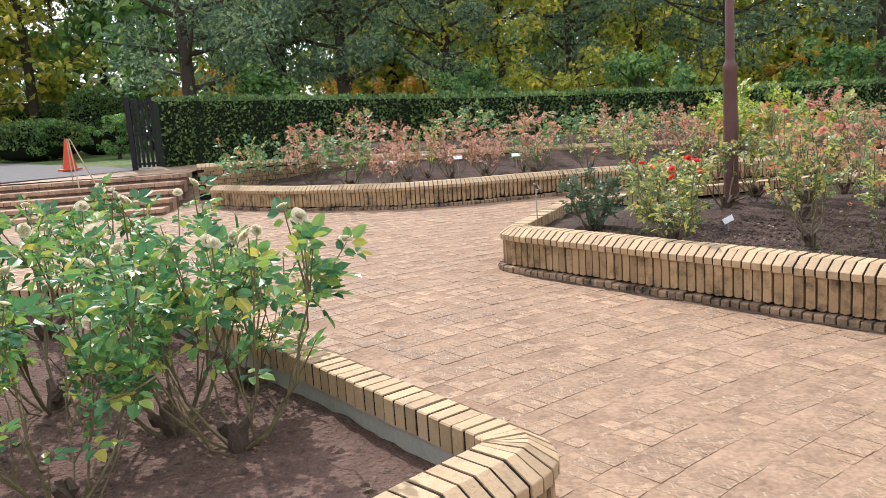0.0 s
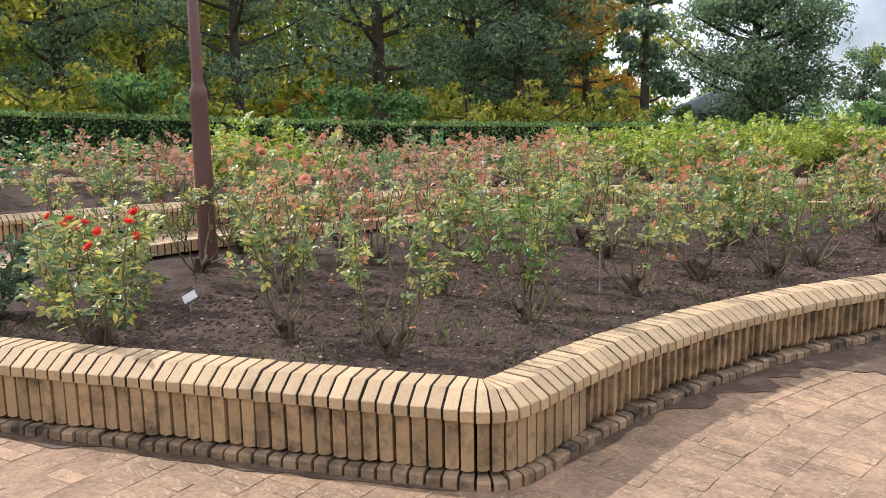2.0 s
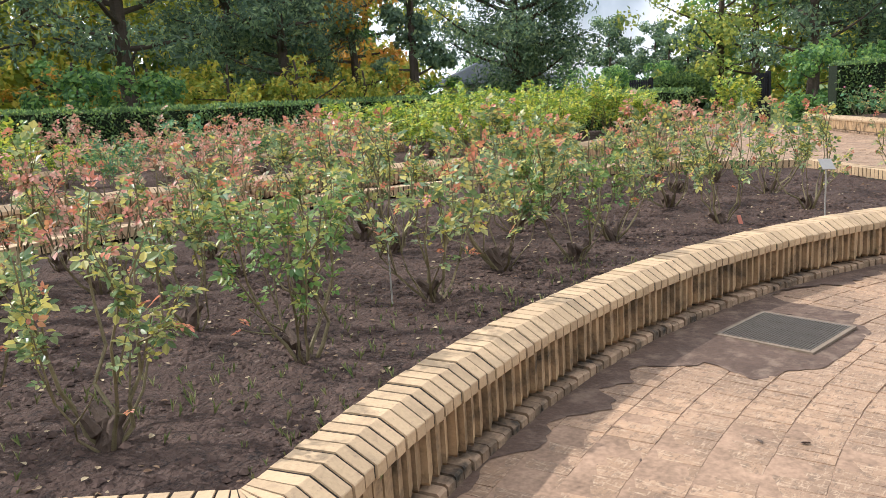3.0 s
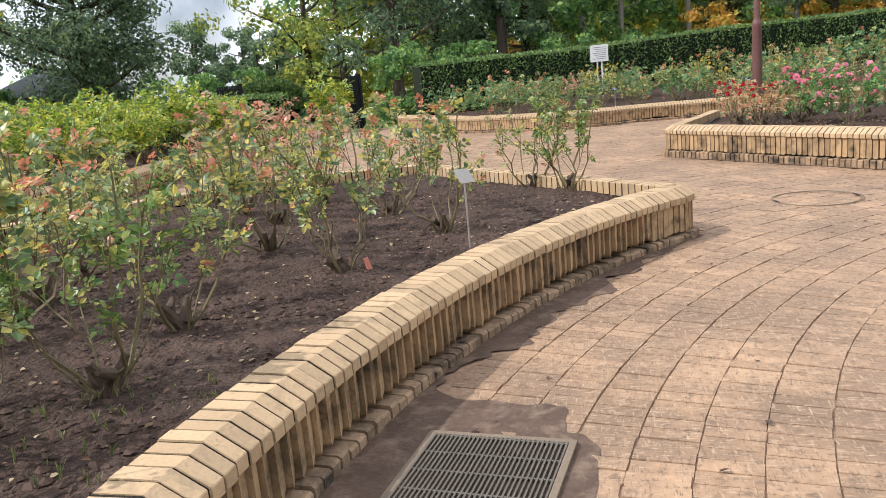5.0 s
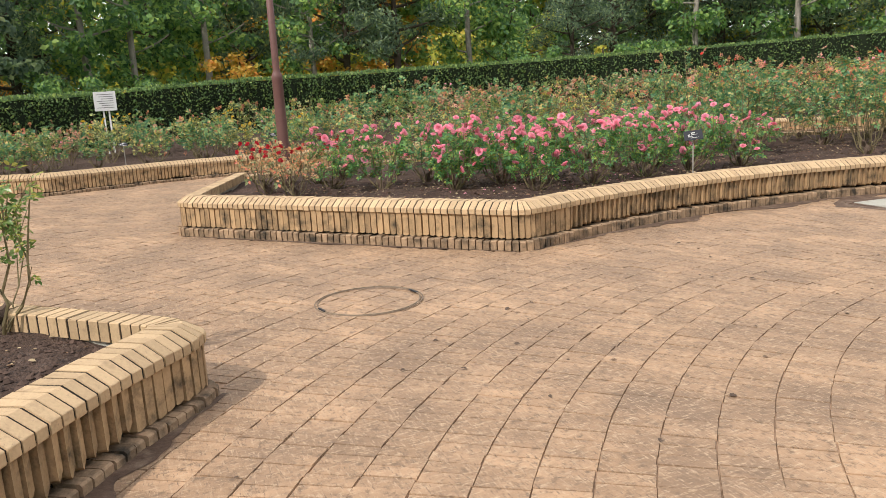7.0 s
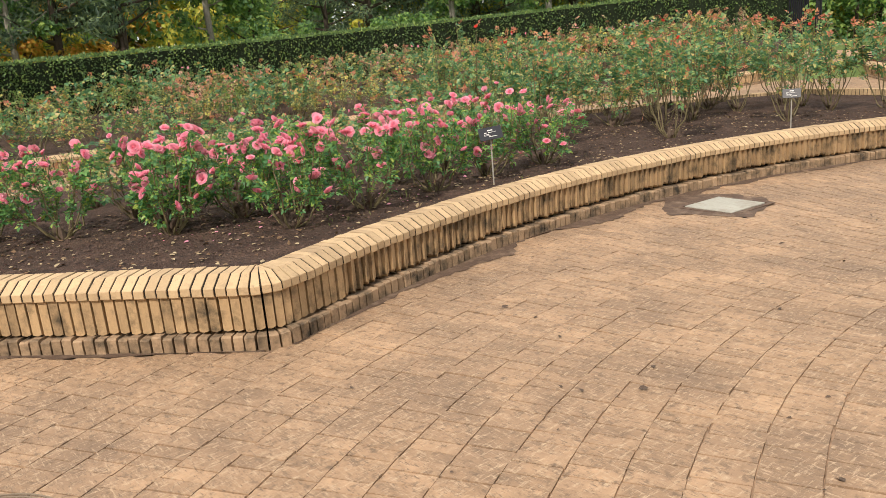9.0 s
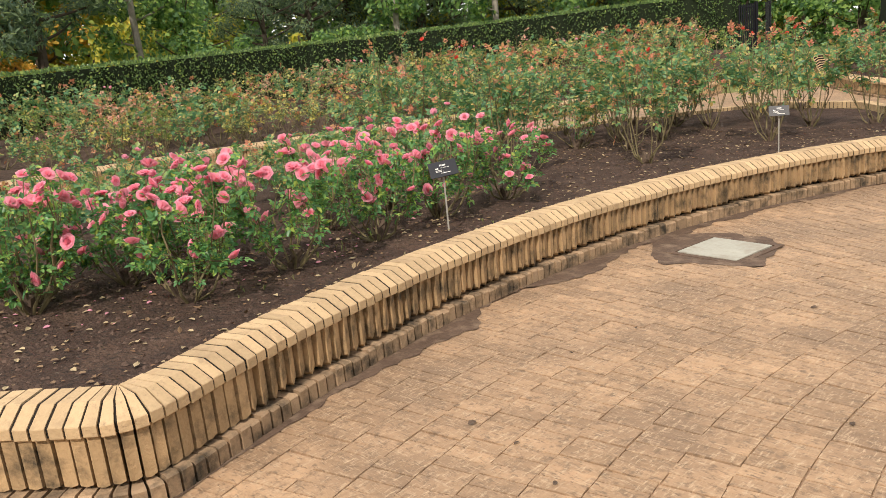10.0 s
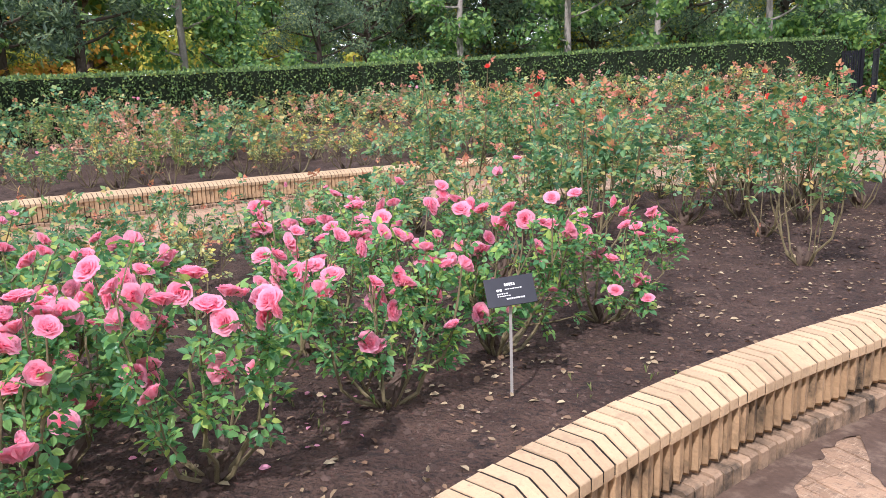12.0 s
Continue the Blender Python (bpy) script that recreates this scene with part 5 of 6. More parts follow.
for a, r, style in [(112, 25.5, "shrub"), (99, 25, "shrub"), (92, 26, "limeshrub"), (88.5, 25, "shrub"), (84, 26, "limeshrub"), (76, 25.2, "shrub"), (72, 25.2, "shrub"), (67, 26, "limeshrub"), (63, 25.5, "limeshrub"), (58, 26.5, "limeshrub"), (56, 27.5, "limeshrub"),
                    (27, 26, "shrub"), (22, 26.5, "shrub"), (15, 26.5, "shrub"), (9, 27, "shrub"), (3, 27, "goldshrub"), (-3, 27.5, "goldshrub"), (-7, 27, "goldshrub"), (-5, 29.5, "limeshrub"), (-11.5, 27, "limeshrub"), (-23.9, 25.2, "limeshrub"),
                    (-27, 26.3, "shrub"), (-31, 26.3, "shrub"), (-35, 27, "shrub"), (122, 34, "shrub"), (124.5, 36, "shrub"), (127, 40, "shrub"), (119, 31, "shrub"), (33, 40, "shrub"), (36, 41, "shrub")]:
    grow(style, a, r, 0.55 if a > 117 else 1.0)

# ---- the wood beyond, one mass of foliage ----


def woodland(name, kind, spans, count, seed, label):
    g = np.random.default_rng(seed)
    each = np.array([abs(a1 - a0) * h for a0, a1, r, h in spans])
    chunks = []
    for (a0, a1, r, h), k in zip(spans, each / each.sum()):
        n = int(count * k)
        m = max(6, n // 55)
        ca, cr, ch = g.uniform(a0, a1, m), r + g.uniform(-3.5, 3.5, m), h * g.random(m) ** 0.8
        w = g.integers(0, m, n)
        aa = ca[w] + g.normal(0, 0.95, n)
        rr = cr[w] + g.normal(0, 0.6, n)
        rad = rr + np.array([hedge_r(q) for q in aa]) - 22.0
        x, y = CX + rad * np.cos(np.radians(aa)), CY + rad * np.sin(np.radians(aa))
        z = np.maximum(0.1, ch[w] + g.normal(0, 0.55, n))
        pos = np.stack([x, y, z + gz(x, y)], 1)
        away = np.stack([(aa - ca[w]) * 0.8 * -np.sin(np.radians(aa)), (aa - ca[w]) * 0.8 * np.cos(np.radians(aa)), z - ch[w]], 1)
        away += (rr - cr[w])[:, None] * np.stack([np.cos(np.radians(aa)), np.sin(np.radians(aa)), np.zeros(n)], 1)
        chunks.append(stamp(QUAD_V, QUAD_F, facing(away + g.standard_normal((n, 3)) * 0.4, g), pos, g.uniform(0.28, 0.6, n)))
    return tagged(part(name, merge(chunks), TREE[kind], None), label, "woodland", kind="stuff")


woodland("dark_woodland", "deep", [(-72, -18, 46, 9.0), (4, 25, 46, 9.0), (100, 117, 46, 9.0), (25, 52, 62, 2.4), (117, 140, 66, 5.0)], 30000, 21, "dense dark green woodland beyond the garden")
woodland("olive_woodland", "olive", [(-20, 6, 47, 9.0), (52, 102, 46, 9.0)], 24000, 23, "yellowing green woodland beyond the garden")
woodland("light_woodland", "bright", [(-20, 6, 41, 5.5), (54, 102, 41, 6.0)], 13000, 22, "yellow-green woodland edge beyond the garden")

# ---- lamp posts ----


def lamp_post(x, y, z, lean=0.0):
    ob = tagged(empty("lamp_post", x, y, z), "slim maroon painted steel post in the rose bed", "lamp post", "lamp posts")
    bm = bmesh.new()
    prof = [(0.072, -0.1), (0.068, 0.8), (0.065, 1.30), (0.068, 1.31), (0.068, 1.35), (0.063, 1.38), (0.046, 1.41), (0.043, 1.44), (0.040, 3.9), (0.0, 3.92)]
    n = 20
    rings = [[bm.verts.new((r * math.cos(2 * math.pi * i / n), r * math.sin(2 * math.pi * i / n), h)) for i in range(n)] for r, h in prof[:-1]]
    for a, b in zip(rings, rings[1:]):
        for i in range(n):
            bm.faces.new((a[i], a[(i + 1) % n], b[(i + 1) % n], b[i]))
    bm.faces.new(rings[-1])
    me = bpy.data.meshes.new("post")
    bm.to_mesh(me)
    bm.free()
    me.materials.append(POLE)
    me.polygons.foreach_set("use_smooth", [True] * len(me.polygons))
    part("post", me, POLE, ob)
    v, f = tube([(0, 0, 0.815), (0, 0, 0.84)], [0.0725, 0.0725], 20)
    part("band", (v, f), POLE, ob)
    return ob


lamp_post(2.88, 7.85, bed_z(2.88, 7.85, 0.25))
lamp_post(15.85, 1.1, bed_z(15.85, 1.1, 0.29))

# ---- plant labels ----


def plant_label(x, y, soil, h, face, tilt=35, w=0.145, d=0.095, roll=0.0, label="black engraved plant label on a thin metal stake", plate=None):
    """A small sloping plate on a stake; face: the way it faces, in degrees."""
    z = bed_z(x, y, soil)
    ob = tagged(empty("plant_label", x, y, z, face + 90), label, "plant label", "plant labels")
    bm = bmesh.new()
    box(bm, -0.006, 0.006, 0.0, 0.006, -0.1, h - 0.01)
    part("stake", bm, STAKE, ob)
    m = Matrix.Translation((0, 0, h)) @ Euler((radians(90 - tilt - 0), 0, 0)).to_matrix().to_4x4() @ Euler((0, 0, radians(roll))).to_matrix().to_4x4()
    bm = bmesh.new()
    box(bm, -w / 2, w / 2, -d / 2, d / 2, -0.003, 0.003, 0.001)
    pl = part("plate", bm, plate or PLATE, ob)
    pl.matrix_basis = m
    if plate is None:
        bars = [(-0.02, 0.025, 0.028, 0.012), (-0.055, -0.03, 0.006, 0.010), (-0.02, 0.05, 0.008, 0.004), (-0.055, -0.01, -0.010, 0.005), (-0.055, 0.0, -0.020, 0.004), (-0.02, 0.055, -0.034, 0.006)]
        bm = bmesh.new()
        for x0, x1, yy, hh in bars:
            n = max(2, int((x1 - x0) / 0.009))
            for i in range(n):
                a = x0 + (x1 - x0) * i / n
                box(bm, a, a + (x1 - x0) / n * 0.72, yy - hh / 2, yy + hh / 2, 0.0028, 0.0042)
        part("lettering", bm, PRINT, pl, "rows of pale engraved lettering")
    return ob


plant_label(13.05, -2.93, 0.30, 0.46, 140, 38, w=0.20, d=0.125, roll=8)
plant_label(12.52, -7.03, 0.30, 0.42, 120, 30, w=0.19, d=0.11)
plant_label(8.19, 4.08, 0.255, 0.44, 250, 35, label="slanted metal plant label catching the light", plate=STAKE, roll=-6)
plant_label(4.64, 5.32, 0.255, 0.43, 330, 30, roll=18, label="black plant label turned away on a metal stake")
plant_label(2.32, 6.42, 0.255, 0.09, 225, 40, w=0.085, d=0.06, roll=38, plate=WHITE, label="pale plant label leaning low in the soil")
plant_label(1.26, 12.9, 0.26, 0.30, 265, 60, plate=WHITE, label="pale plant label before the far roses")
plant_label(0.30, 12.5, 0.26, 0.34, 265, 60, plate=WHITE, label="pale plant label before the far roses")
plant_label(-0.75, 12.6, 0.26, 0.32, 265, 60, plate=WHITE, label="pale plant label before the far roses")
plant_label(0.83, 6.95, 0.255, 0.40, 20, 30, w=0.05, d=0.05, label="small plant label seen edge on")
plant_label(21.6, 3.0, 0.27, 0.45, 200, 50)
plant_label(21.9, 0.2, 0.27, 0.45, 200, 50)
# terracotta marker
_m = tagged(empty("plant_marker", 7.74, 4.62, bed_z(7.74, 4.62, 0.255)), "small terracotta coloured plastic tag at a rose stump", "plant marker")
bm = bmesh.new()
box(bm, -0.022, 0.022, -0.004, 0.004, 0.0, 0.085, 0.003)
part("tag", bm, REDLABEL, _m).matrix_basis = pose(0, -0.06, 0.0, -20, 0, -15)

# ---- notice board in the east bed ----
_x, _y = 26.0, 3.3
board = tagged(empty("notice_board", _x, _y, bed_z(_x, _y, 0.27), 95), "small white notice board on twin posts in the far bed", "notice board")
for sx in (-0.06, 0.06):
    bm = bmesh.new()
    box(bm, sx - 0.018, sx + 0.018, -0.018, 0.018, -0.1, 1.1, 0.003)
    part("post", bm, WHITE, board)
bm = bmesh.new()
box(bm, -0.24, 0.24, 0.02, 0.045, 0.98, 1.42, 0.006)
_b = part("panel", bm, WHITE, board)
bm = bmesh.new()
for i in range(7):
    box(bm, -0.18, 0.18 - 0.05 * (i % 3), 0.0452, 0.0475, 1.35 - i * 0.05, 1.362 - i * 0.05)
part("lettering", bm, ASPHALT, _b, "rows of grey print")

# ---- iron gates ----


def gate_leaf(x, y, z, rz, height=1.55, width=0.62):
    ob = tagged(empty("gate_leaf", x, y, z, rz), "black iron gate leaf folded open beside the hedge", "gate", "gate leaves")
    bm = bmesh.new()
    box(bm, -0.05, 0.05, -0.05, 0.05, -0.1, height + 0.05, 0.006)
    part("post", bm, BLACK, ob)
    for h in (0.12, height * 0.5, height - 0.1):
        bm = bmesh.new()
        box(bm, 0.05, width, -0.02, 0.02, h - 0.025, h + 0.025)
        part("rail", bm, BLACK, ob)
    n = int(width / 0.085)
    for i in range(n):
        bm = bmesh.new()
        x0 = 0.07 + i * (width - 0.06) / n
        box(bm, x0, x0 + 0.055, -0.013, 0.013, 0.05, height, 0.004)
        part("bar", bm, BLACK, ob)
    return ob


def on(x, y, h=0.0):
    return (x, y, float(gz(x, y)) + h)


_g = polar(121.3, 21.75)
gate_leaf(*on(*_g), 8, 1.42, 0.50)
_g = (25.2, 9.9)
gate_leaf(*on(*_g), 160, 1.5, 0.55)
_g = polar(38.2, 25.8)
gate_leaf(*on(*_g), 150, 1.5, 0.8)
_g = polar(-54.7, 29.6)
gate_leaf(*on(*_g), 60, 1.7, 0.7)
_g = polar(-55.6, 29.8)
gate_leaf(*on(*_g), 100, 1.7, 0.5)

# ---- cones, tripod and clipped shrubs beyond the north steps ----


def traffic_cone(x, y, z, s=1.0):
    ob = tagged(empty("traffic_cone", x, y, z), "orange plastic traffic cone on the path beyond the steps", "traffic cone", "traffic cones")
    bm = bmesh.new()
    bmesh.ops.create_cone(bm, cap_ends=True, segments=24, radius1=0.15 * s, radius2=0.035 * s, depth=0.66 * s, matrix=Matrix.Translation((0, 0, 0.36 * s)))
    part("cone", bm, ORANGE, ob)
    bm = bmesh.new()
    box(bm, -0.19 * s, 0.19 * s, -0.19 * s, 0.19 * s, 0.0, 0.035 * s, 0.01)
    part("foot", bm, ORANGE, ob)


traffic_cone(*on(-8.1, 17.4, 0.02))
traffic_cone(*on(-16.6, 30.2, 0.02))
trip = tagged(empty("bamboo_tripod", -6.35, 13.85, float(plane(-6.35, 13.85)) + 0.40), "thin bamboo poles leaning together on the steps", "tripod")
for q in ((-0.12, 0.1), (0.35, 0.05), (0.12, -0.2)):
    part("cane", tube([(q[0], q[1], -0.1), (-0.06 + q[0] * 0.1, 0, 0.85)], [0.012, 0.010], 6), ROPE, trip)


def clipped_shrub(x, y, w, d, h, label="clipped green shrub on the lawn", mat=None):
    """A rounded, clipped shrub: leaves over a low dome."""
    g = np.random.default_rng(int(abs(x * 31 + y * 17)))
    ob = tagged(empty("clipped_shrub", *on(x, y)), label, "shrub", "clipped shrubs")
    bm = bmesh.new()
    bmesh.ops.create_icosphere(bm, subdivisions=3, radius=1.0)
    for v in bm.verts:
        c = v.co
        k = 1 + 0.06 * noise.noise(c * 3)
        c.x, c.y, c.z = math.copysign(abs(c.x) ** 0.8, c.x) * w * 0.46 * k, math.copysign(abs(c.y) ** 0.8, c.y) * d * 0.46 * k, (math.copysign(abs(c.z) ** 0.7, c.z) * 0.5 + 0.46) * h * 0.95
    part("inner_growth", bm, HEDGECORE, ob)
    n = int(1500 * (w + d) * h / 3) + 900
    u = g.standard_normal((n, 3))
    u /= np.linalg.norm(u, axis=1)[:, None]
    u[:, 2] = np.abs(u[:, 2]) * 1.0 - 0.25
    p = np.stack([np.sign(u[:, 0]) * np.abs(u[:, 0]) ** 0.8 * w / 2, np.sign(u[:, 1]) * np.abs(u[:, 1]) ** 0.8 * d / 2, (np.sign(u[:, 2]) * np.abs(u[:, 2]) ** 0.7 * 0.5 + 0.5) * h], 1)
    lv, lf = stamp(QUAD_V, QUAD_F, frames(u + g.standard_normal((n, 3)) * 0.6, g.random(n) * 6.28), p, 0.10 + 0.07 * g.random(n))
    part("leaves", (lv, lf), mat or HEDGE, ob)


LIMEHEDGE = leaf_material("lime_hedge_leaf", ramp5((0.08, 0.14, 0.03), (0.13, 0.21, 0.035), (0.18, 0.28, 0.04), (0.22, 0.32, 0.05), (0.28, 0.36, 0.06)), 0.2)
clipped_shrub(-13.6, 27.0, 3.4, 2.0, 1.35)
clipped_shrub(-16.5, 33.0, 3.2, 2.4, 2.2)
clipped_shrub(-12.6, 30.0, 2.4, 2.2, 2.6)
clipped_shrub(-19.5, 34.5, 2.4, 2.0, 1.7)
clipped_shrub(-20.5, 31.5, 5.0, 1.4, 0.9, "low clipped lime green hedge", LIMEHEDGE)
clipped_shrub(-26.5, 42.0, 6.0, 2.0, 1.6, "low clipped lime green hedge", LIMEHEDGE)
clipped_shrub(*polar(33.5, 33), 2.6, 2.2, 1.8)
plant("lime", 24.3, 10.6, float(gz(24.3, 10.6)), 1.5)

# ---- pavilion beyond the trees ----
_x, _y = polar(45.0, 40)
house = tagged(empty("pavilion", _x, _y, float(gz(_x, _y)), 45), "low pavilion with a grey hipped roof among the trees", "pavilion")
bm = bmesh.new()
box(bm, -2.6, 2.6, -2.0, 2.0, -0.2, 1.9)
part("wall", bm, WALLP, house)
bm = bmesh.new()
vs = [bm.verts.new(c) for c in ((-3.6, -3.0, 1.75), (3.6, -3.0, 1.75), (3.6, 3.0, 1.75), (-3.6, 3.0, 1.75), (-0.9, 0, 3.0), (0.9, 0, 3.0))]
for q in ((0, 1, 5, 4), (1, 2, 5), (2, 3, 4, 5), (3, 0, 4), (3, 2, 1, 0)):
    bm.faces.new([vs[i] for i in q])
part("roof", bm, ROOF, house)
for sx in (-1.5, 0, 1.5):
    w = bmesh.new()
    box(w, sx - 0.45, sx + 0.45, -2.03, -2.0, 0.7, 1.6)
    part("window", w, BLACK, house)

# ---- covers in the paving ----
_c = (10.78, 1.55)
cover = tagged(empty("manhole_cover", _c[0], _c[1], float(gz(*_c)) + 0.005), "round manhole cover filled with paving, rusty double rim", "manhole cover")
for r0, nm in ((0.352, "outer_ring"), (0.334, "inner_ring")):
    v, f = [], []
    n = 48
    for i in range(n):
        a = 2 * math.pi * i / n
        for rr, h in ((r0, 0.0), (r0, 0.004), (r0 + 0.007, 0.004), (r0 + 0.007, 0.0)):
            v.append((rr * math.cos(a), rr * math.sin(a), h))
    for i in range(n):
        for k in range(4):
            j = (i + 1) % n
            f.append((i * 4 + k, i * 4 + (k + 1) % 4, j * 4 + (k + 1) % 4, j * 4 + k))
    part(nm, (v, f), GRATE_FRAME, cover)
for a in (100, 280):
    bm = bmesh.new()
    box(bm, -0.05, 0.05, -0.008, 0.008, 0.0, 0.006)
    part("lifting_slot", bm, BLACK, cover).matrix_basis = pose(0.335 * math.cos(radians(a)), 0.335 * math.sin(radians(a)), 0, 0, 0, a + 90)


def patch(name, cx, cy, w, d, rz, lift, mat, label, seed, rough=0.34):
    """A thin uneven spread of silt on the paving."""
    g = np.random.default_rng(seed)
    n = 110
    v = [(0, 0, 0.0)]
    ph = g.uniform(0, 6, 4)
    for i in range(n):
        a = 2 * math.pi * i / n
        k = 1 + rough * (0.5 * math.sin(2 * a + ph[0]) + 0.35 * math.sin(5 * a + ph[1]) + 0.16 * math.sin(9 * a + ph[2]) + 0.07 * math.sin(23 * a + ph[3])) * 0.6
        p = Vector((math.copysign(abs(math.cos(a)) ** 0.6, math.cos(a)) * w / 2 * k, math.copysign(abs(math.sin(a)) ** 0.6, math.sin(a)) * d / 2 * k, 0))
        p.rotate(Euler((0, 0, radians(rz))))
        x, y = cx + p.x, cy + p.y
        v.append((p.x, p.y, float(gz(x, y) - gz(cx, cy))))
    ob = part(name, (v, [(0, i, i % n + 1) for i in range(1, n + 1)]), mat, None)
    ob.matrix_world = pose(cx, cy, float(gz(cx, cy)) + lift)
    return tagged(ob, label, "silt", kind="stuff")


patch("silt_patch", 5.95, 3.80, 1.35, 0.80, -8, 0.0035, SILT, "damp dark silt round the drain grate", 4)
patch("silt_patch", 11.76, -4.28, 1.0, 0.78, -65, 0.0035, SILT, "damp dark silt round the concrete cover", 9)


def silt_edge(name, pts, s0, s1, reach, seed, label):
    """A ribbon in the silt colour along the foot of a wall, in uneven tongues."""
    p = Path(pts)
    v, f = [], []
    n = int((s1 - s0) / 0.025)
    for i in range(n + 1):
        s = s0 + (s1 - s0) * i / n
        xy, nn = p.at(s)
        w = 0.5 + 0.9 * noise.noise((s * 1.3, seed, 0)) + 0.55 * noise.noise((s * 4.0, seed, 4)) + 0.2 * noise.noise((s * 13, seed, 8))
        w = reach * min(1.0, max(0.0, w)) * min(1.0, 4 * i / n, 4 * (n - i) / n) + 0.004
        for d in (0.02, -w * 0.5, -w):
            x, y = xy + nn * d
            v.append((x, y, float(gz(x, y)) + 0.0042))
    for i in range(n):
        for k in range(2):
            f.append((i * 3 + k, i * 3 + k + 1, i * 3 + k + 4, i * 3 + k + 3))
    return tagged(part(name, (v, f), SILT, None), label, "silt", kind="stuff")


# near bed's curved wall: part silt, part the wall's shadow drawn as colour
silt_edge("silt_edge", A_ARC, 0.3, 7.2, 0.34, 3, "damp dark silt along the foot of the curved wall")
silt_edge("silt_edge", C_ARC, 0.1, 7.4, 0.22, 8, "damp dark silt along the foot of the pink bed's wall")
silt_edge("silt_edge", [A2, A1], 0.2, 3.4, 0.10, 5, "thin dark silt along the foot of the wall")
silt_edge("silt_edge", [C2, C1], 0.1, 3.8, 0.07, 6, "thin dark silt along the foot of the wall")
grate = tagged(empty("drain_grate", 6.0, 3.72, float(gz(6.0, 3.72)) + 0.004, -8), "square galvanised drain grate with fine bars in a worn frame", "drain grate")
for q in ((-0.275, -0.25, -0.265, 0.265), (0.25, 0.275, -0.265, 0.265), (-0.25, 0.25, 0.24, 0.265), (-0.25, 0.25, -0.265, -0.24)):
    bm = bmesh.new()
    box(bm, q[0], q[1], q[2], q[3], -0.004, 0.010, 0.002)
    part("frame_stone", bm, GRATE_FRAME, grate)
bm = bmesh.new()
box(bm, -0.25, 0.25, -0.24, 0.24, -0.003, 0.0)
part("pit", bm, SILT, grate, "dark gap under the bars")
for i in range(30):
    bm = bmesh.new()
    y0 = -0.235 + i * 0.47 / 29
    box(bm, -0.25, 0.25, y0 - 0.0032, y0 + 0.0032, 0.0, 0.012)
    part("bar", bm, STEEL, grate)
for i in range(5):
    bm = bmesh.new()
    x0 = -0.24 + i * 0.12
    box(bm, x0 - 0.004, x0 + 0.004, -0.24, 0.24, 0.0, 0.0105)
    part("cross_bar", bm, STEEL, grate)
slabc = tagged(empty("concrete_cover", 11.66, -4.29, float(gz(11.66, -4.29)) + 0.004, -4), "square pale concrete cover set in the paving", "concrete cover")
bm = bmesh.new()
box(bm, -0.23, 0.23, -0.23, 0.23, -0.003, 0.010, 0.003)
part("slab", bm, CONCRETE, slabc)
for q in ((-0.29, -0.245, -0.29, 0.29), (0.245, 0.29, -0.29, 0.29), (-0.245, 0.245, 0.245, 0.29), (-0.245, 0.245, -0.29, -0.245)):
    bm = bmesh.new()
    box(bm, *q, -0.003, 0.007, 0.002)
    part("rim", bm, SILT, slabc)

# ---- litter and clods ----


def scatter(name, poly, count, top, tv, tf, size, mat, label, lift=0.0, flat=True, keep=None, margin=0.27):
    g = np.random.default_rng(count)
    p = np.array(poly)
    x0, y0 = p.min(0)
    x1, y1 = p.max(0)
    x, y = g.uniform(x0, x1, count * 3), g.uniform(y0, y1, count * 3)
    ok = inside(poly, x, y)
    if keep is not None:
        ok &= keep(x, y)
    x, y = x[ok], y[ok]
    e = np.concatenate([np.linspace(a, b, max(2, int(np.hypot(*(b - a)) / 0.12))) for a, b in zip(p, np.roll(p, -1, axis=0))]) if margin else None
    if margin:
        clear = np.array([np.hypot(e[:, 0] - a, e[:, 1] - b).min() > margin for a, b in zip(x, y)])
        x, y = x[clear], y[clear]
    x, y = x[:count], y[:count]
    n = len(x)
    h = np.array([float(gz(a, b)) for a, b in zip(x, y)]) + top + lift
    if top:
        h += np.array([0.03 * (noise.noise((a * 0.9, b * 0.9, 3)) + 0.7 * noise.noise((a * 3.1, b * 3.1, 9)) + 0.5 * noise.noise((a * 9, b * 9, 1))) for a, b in zip(x, y)])
    d = g.standard_normal((n, 3)) * np.array([1, 1, 0.12 if flat else 1])
    rot = frames(d, g.normal(0, 0.25, n))
    if not flat:
        t = g.uniform(0, 6.28, n)
        rot = np.zeros((n, 3, 3))
        rot[:, 0, 0], rot[:, 0, 1], rot[:, 1, 0], rot[:, 1, 1], rot[:, 2, 2] = np.cos(t), -np.sin(t), np.sin(t), np.cos(t), 0.8
    v, f = stamp(tv, tf, rot, np.stack([x, y, h], 1), size * g.uniform(0.4, 1.9, n) if not flat else size * g.uniform(0.5, 1.5, n))
    ob = part(name, (v, f), mat, None)
    return tagged(ob, label, "litter", kind="stuff")


CLOD_V = np.array([(0.5, 0, -0.1), (0.1, 0.45, -0.1), (-0.45, 0.2, -0.1), (-0.35, -0.35, -0.1), (0.2, -0.5, -0.1), (-0.12, -0.05, 0.30), (0.22, 0.12, 0.24)])
CLOD_F = [(0, 1, 6), (1, 5, 6), (1, 2, 5), (2, 3, 5), (3, 4, 5), (4, 0, 5), (0, 6, 5)]
near_a = lambda x, y: np.hypot(x - CX, y - CY) < 9.6
near_c = lambda x, y: (x < 15.2) & (y > -9)
scatter("soil_crumbs", BED_A, 8500, 0.255, CLOD_V, CLOD_F, 0.026, CLOD, "loose crumbs of dark soil over the bed", 0.003, False, near_a)
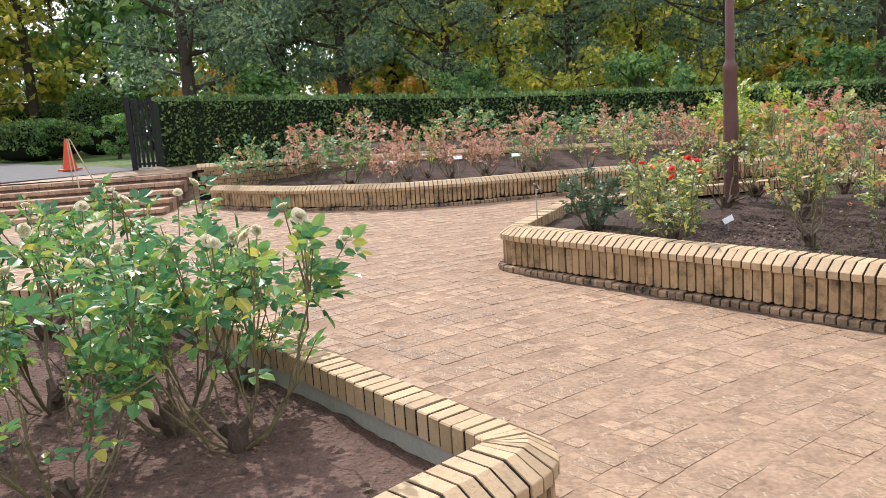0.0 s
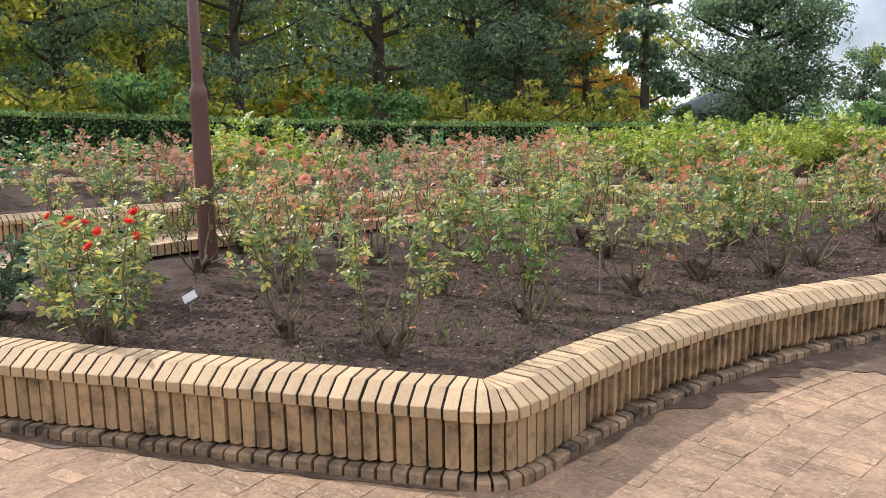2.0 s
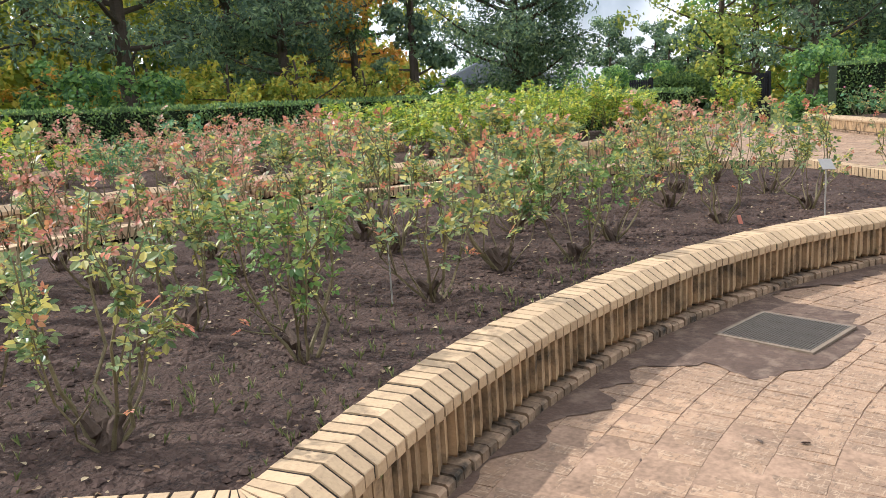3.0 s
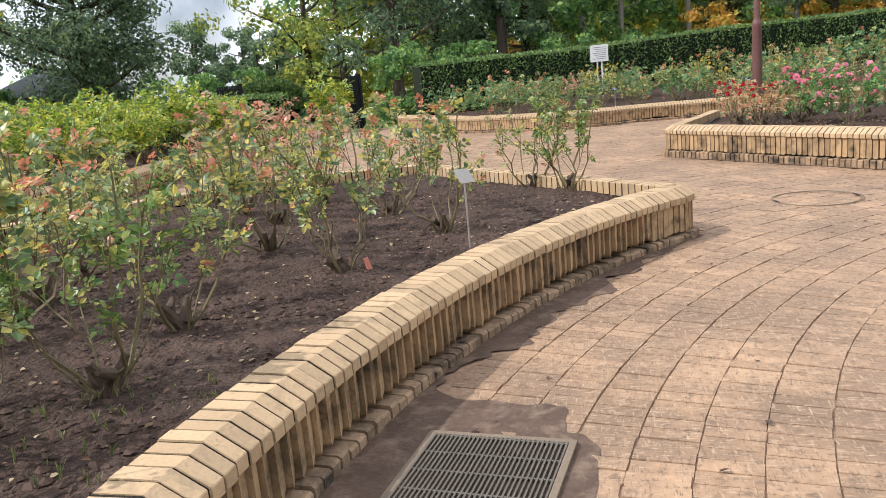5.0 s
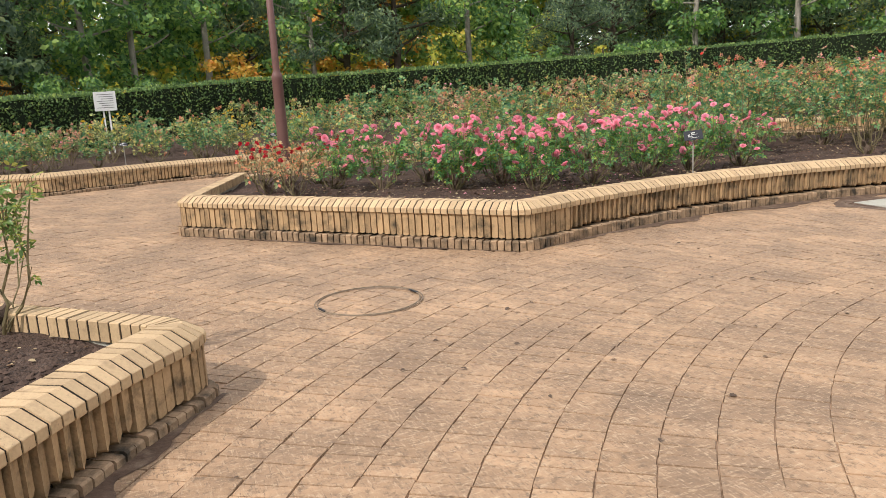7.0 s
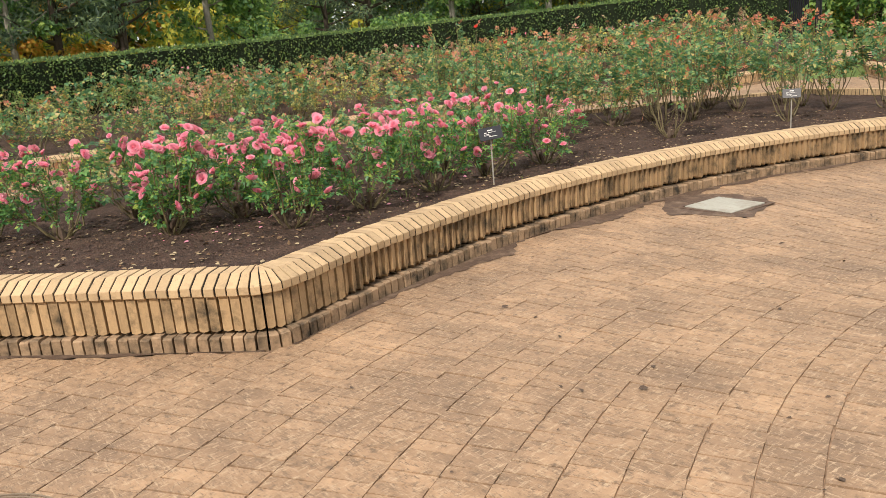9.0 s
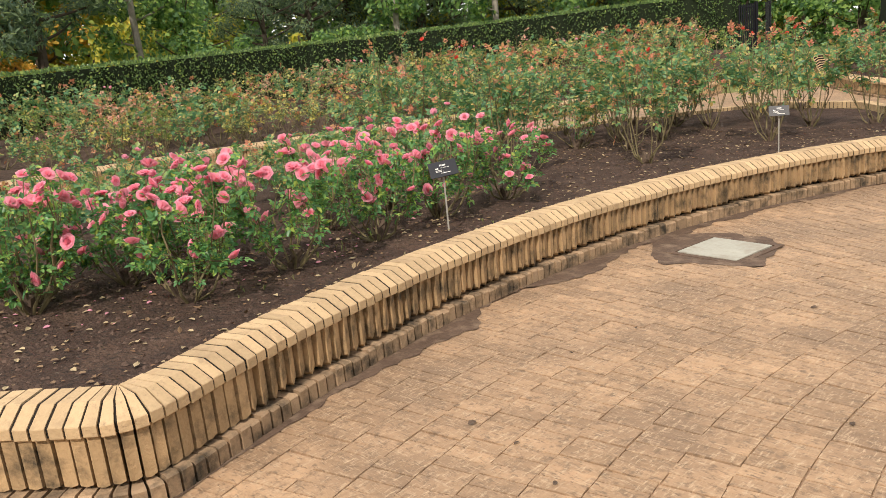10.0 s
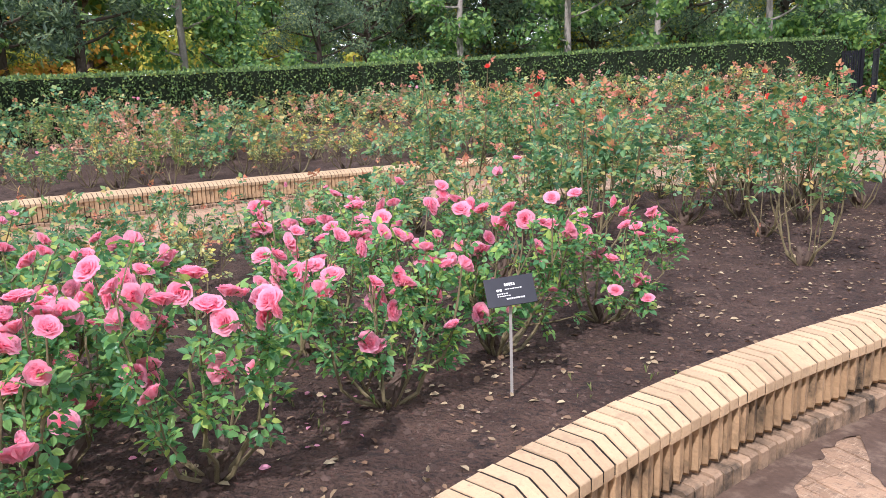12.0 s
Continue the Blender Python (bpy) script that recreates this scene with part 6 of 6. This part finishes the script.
scatter("soil_crumbs", BED_C, 4500, 0.30, CLOD_V, CLOD_F, 0.022, CLOD, "loose crumbs of dark soil under the pink roses", 0.003, False, near_c)
scatter("soil_crumbs", BED_O, 900, 0.18, CLOD_V, CLOD_F, 0.03, CLOD, "loose crumbs of dark soil", 0.003, False)
scatter("fallen_leaves", BED_A, 1500, 0.255, LEAF_V, LEAF_F, 0.024, LITTER, "dry fallen rose leaves on the soil", 0.008, True, near_a)
scatter("fallen_leaves", BED_C, 3400, 0.30, LEAF_V, LEAF_F, 0.032, LITTER, "pale dry leaves fallen under the pink roses", 0.008, True, near_c)
scatter("fallen_leaves", BED_O, 160, 0.18, LEAF_V, LEAF_F, 0.035, LITTER, "dry fallen leaves on the soil", 0.008)
COURT = arc(CX, CY, 6.6, -70, 130, 0.5) + arc(CX, CY, 3.0, 130, -70, 0.5)
scatter("court_litter", COURT, 130, 0.0, LEAF_V, LEAF_F, 0.03, WOODY, "a few dark dry leaves on the paving", 0.008)
_pp = [(12.8, -0.2), (14.2, 0.4), (13.9, -4.0), (12.85, -2.4)]
scatter("fallen_petals", _pp, 60, 0.30, LEAF_V, LEAF_F, 0.03, PETAL["magenta"], "pink petals dropped on the soil", 0.010)

BLADE_V, BLADE_F = merge([(np.array([(-0.03, 0, 0), (0.03, 0, 0), (0.02 + q * 0.1, 0.25 + 0.1 * q, 0.6), (q * 0.35, 0.5 * abs(q), 1.0)]) * np.array([1, 1, 1.0]), [(0, 1, 2), (0, 2, 3)]) for q in (-1.0, -0.4, 0.3, 0.9)])


def weeds(poly, spots, each, top, seed):
    """Small tufts of grass and weeds sprouting from the soil."""
    g = np.random.default_rng(seed)
    ps = []
    for x, y, r in spots:
        a, q = g.uniform(0, 6.28, each), r * g.random(each) ** 0.7
        ps.append(np.stack([x + q * np.cos(a), y + q * np.sin(a)], 1))
    ps = np.concatenate(ps)
    ps = ps[inside(poly, ps[:, 0], ps[:, 1])]
    n = len(ps)
    z = np.array([float(gz(a, b)) for a, b in ps]) + top - 0.01
    t = g.uniform(0, 6.28, n)
    rot = np.zeros((n, 3, 3))
    rot[:, 0, 0], rot[:, 0, 1], rot[:, 1, 0], rot[:, 1, 1], rot[:, 2, 2] = np.cos(t), -np.sin(t), np.sin(t), np.cos(t), 1
    v, f = stamp(BLADE_V, BLADE_F, rot, np.column_stack([ps, z]), g.uniform(0.02, 0.055, n))
    tagged(part("weed_tufts", (v, f), WEED, None), "sparse weed tufts sprouting from the soil", "weeds", kind="stuff")


weeds(BED_A, [(3.3, 4.35, 0.35), (4.2, 4.65, 0.5), (5.0, 4.75, 0.5), (2.3, 5.0, 0.4), (3.0, 5.4, 0.5), (1.2, 6.3, 0.3), (1.6, 6.4, 0.4), (4.4, 5.5, 0.5), (5.8, 4.8, 0.4), (3.4, 4.9, 0.5)], 55, 0.265, 3)
weeds(BED_C, [(13.1, -1.3, 0.4), (13.4, -2.2, 0.3), (12.8, -3.4, 0.3)], 14, 0.31, 5)

# ---- pavers ----
PV = np.array([(-0.5, -0.5, -1.0), (0.5, -0.5, -1.0), (0.5, 0.5, -1.0), (-0.5, 0.5, -1.0), (-0.492, -0.482, 0.0), (0.492, -0.482, 0.0), (0.492, 0.482, 0.0), (-0.492, 0.482, 0.0)])
PF = [(0, 1, 5, 4), (1, 2, 6, 5), (2, 3, 7, 6), (3, 0, 4, 7), (4, 5, 6, 7)]
RW, TW = 0.202, 0.080
one = mesh("paver", PV * np.array([RW - 0.0024, TW - 0.0040, 0.012]), PF, PAVER1)
px, py, pa = [], [], []
for r in np.arange(1.0, 19.4, RW):
    n = int(2 * math.pi * r / TW)
    off = rng.uniform(0, 1)
    a = (np.arange(n) + off) * 2 * math.pi / n
    deg = (np.degrees(a) + 180) % 360 - 180
    a = a[(deg > -75) & (deg < 150)]
    px.append(CX + r * np.cos(a))
    py.append(CY + r * np.sin(a))
    pa.append(a)
px, py, pa = np.concatenate(px), np.concatenate(py), np.concatenate(pa)
free = np.ones(len(px), bool)
for bed in BEDS:
    free &= ~inside(bed, px, py)
free &= ~((px < -4.2) & (py > 12.25))
free &= ~((np.abs(px - 6.0) < 0.29) & (np.abs(py - 3.72) < 0.28))
free &= ~((np.abs(px - 11.62) < 0.29) & (np.abs(py + 4.30) < 0.29))
px, py, pa = px[free], py[free], pa[free]
pr = np.hypot(px - CX, py - CY)
pg = np.degrees(pa)
pg = (pg + 180) % 360 - 180
singles = np.where((pr > 4.75) & (pr < 5.85) & (pg > 46) & (pg < 77))[0][:300]
rest = np.ones(len(px), bool)
rest[singles] = False
px, py = px + rng.normal(0, 0.0019, len(px)), py + rng.normal(0, 0.0019, len(py))
tiltz = rng.normal(0, 0.0012, len(px))
zz = np.array([float(gz(a, b)) for a, b in zip(px, py)]) + tiltz
for i in singles:
    ob = part("paver", one, None, pavement)
    ob.matrix_basis = pose(px[i], py[i], zz[i], 0, 0, math.degrees(pa[i]))
twist = pa + rng.normal(0, 0.010, len(pa))
c, s = np.cos(twist[rest]), np.sin(twist[rest])
R = np.zeros((rest.sum(), 3, 3))
R[:, 0, 0], R[:, 0, 1], R[:, 1, 0], R[:, 1, 1], R[:, 2, 2] = c, -s, s, c, 1
v, f = stamp(PV * np.array([RW - 0.0024, TW - 0.0040, 0.012]), PF, R, np.stack([px[rest], py[rest], zz[rest]], 1), np.ones(rest.sum()))
tagged(part("pavers", (v, f), PAVER, pavement), kind="stuff")
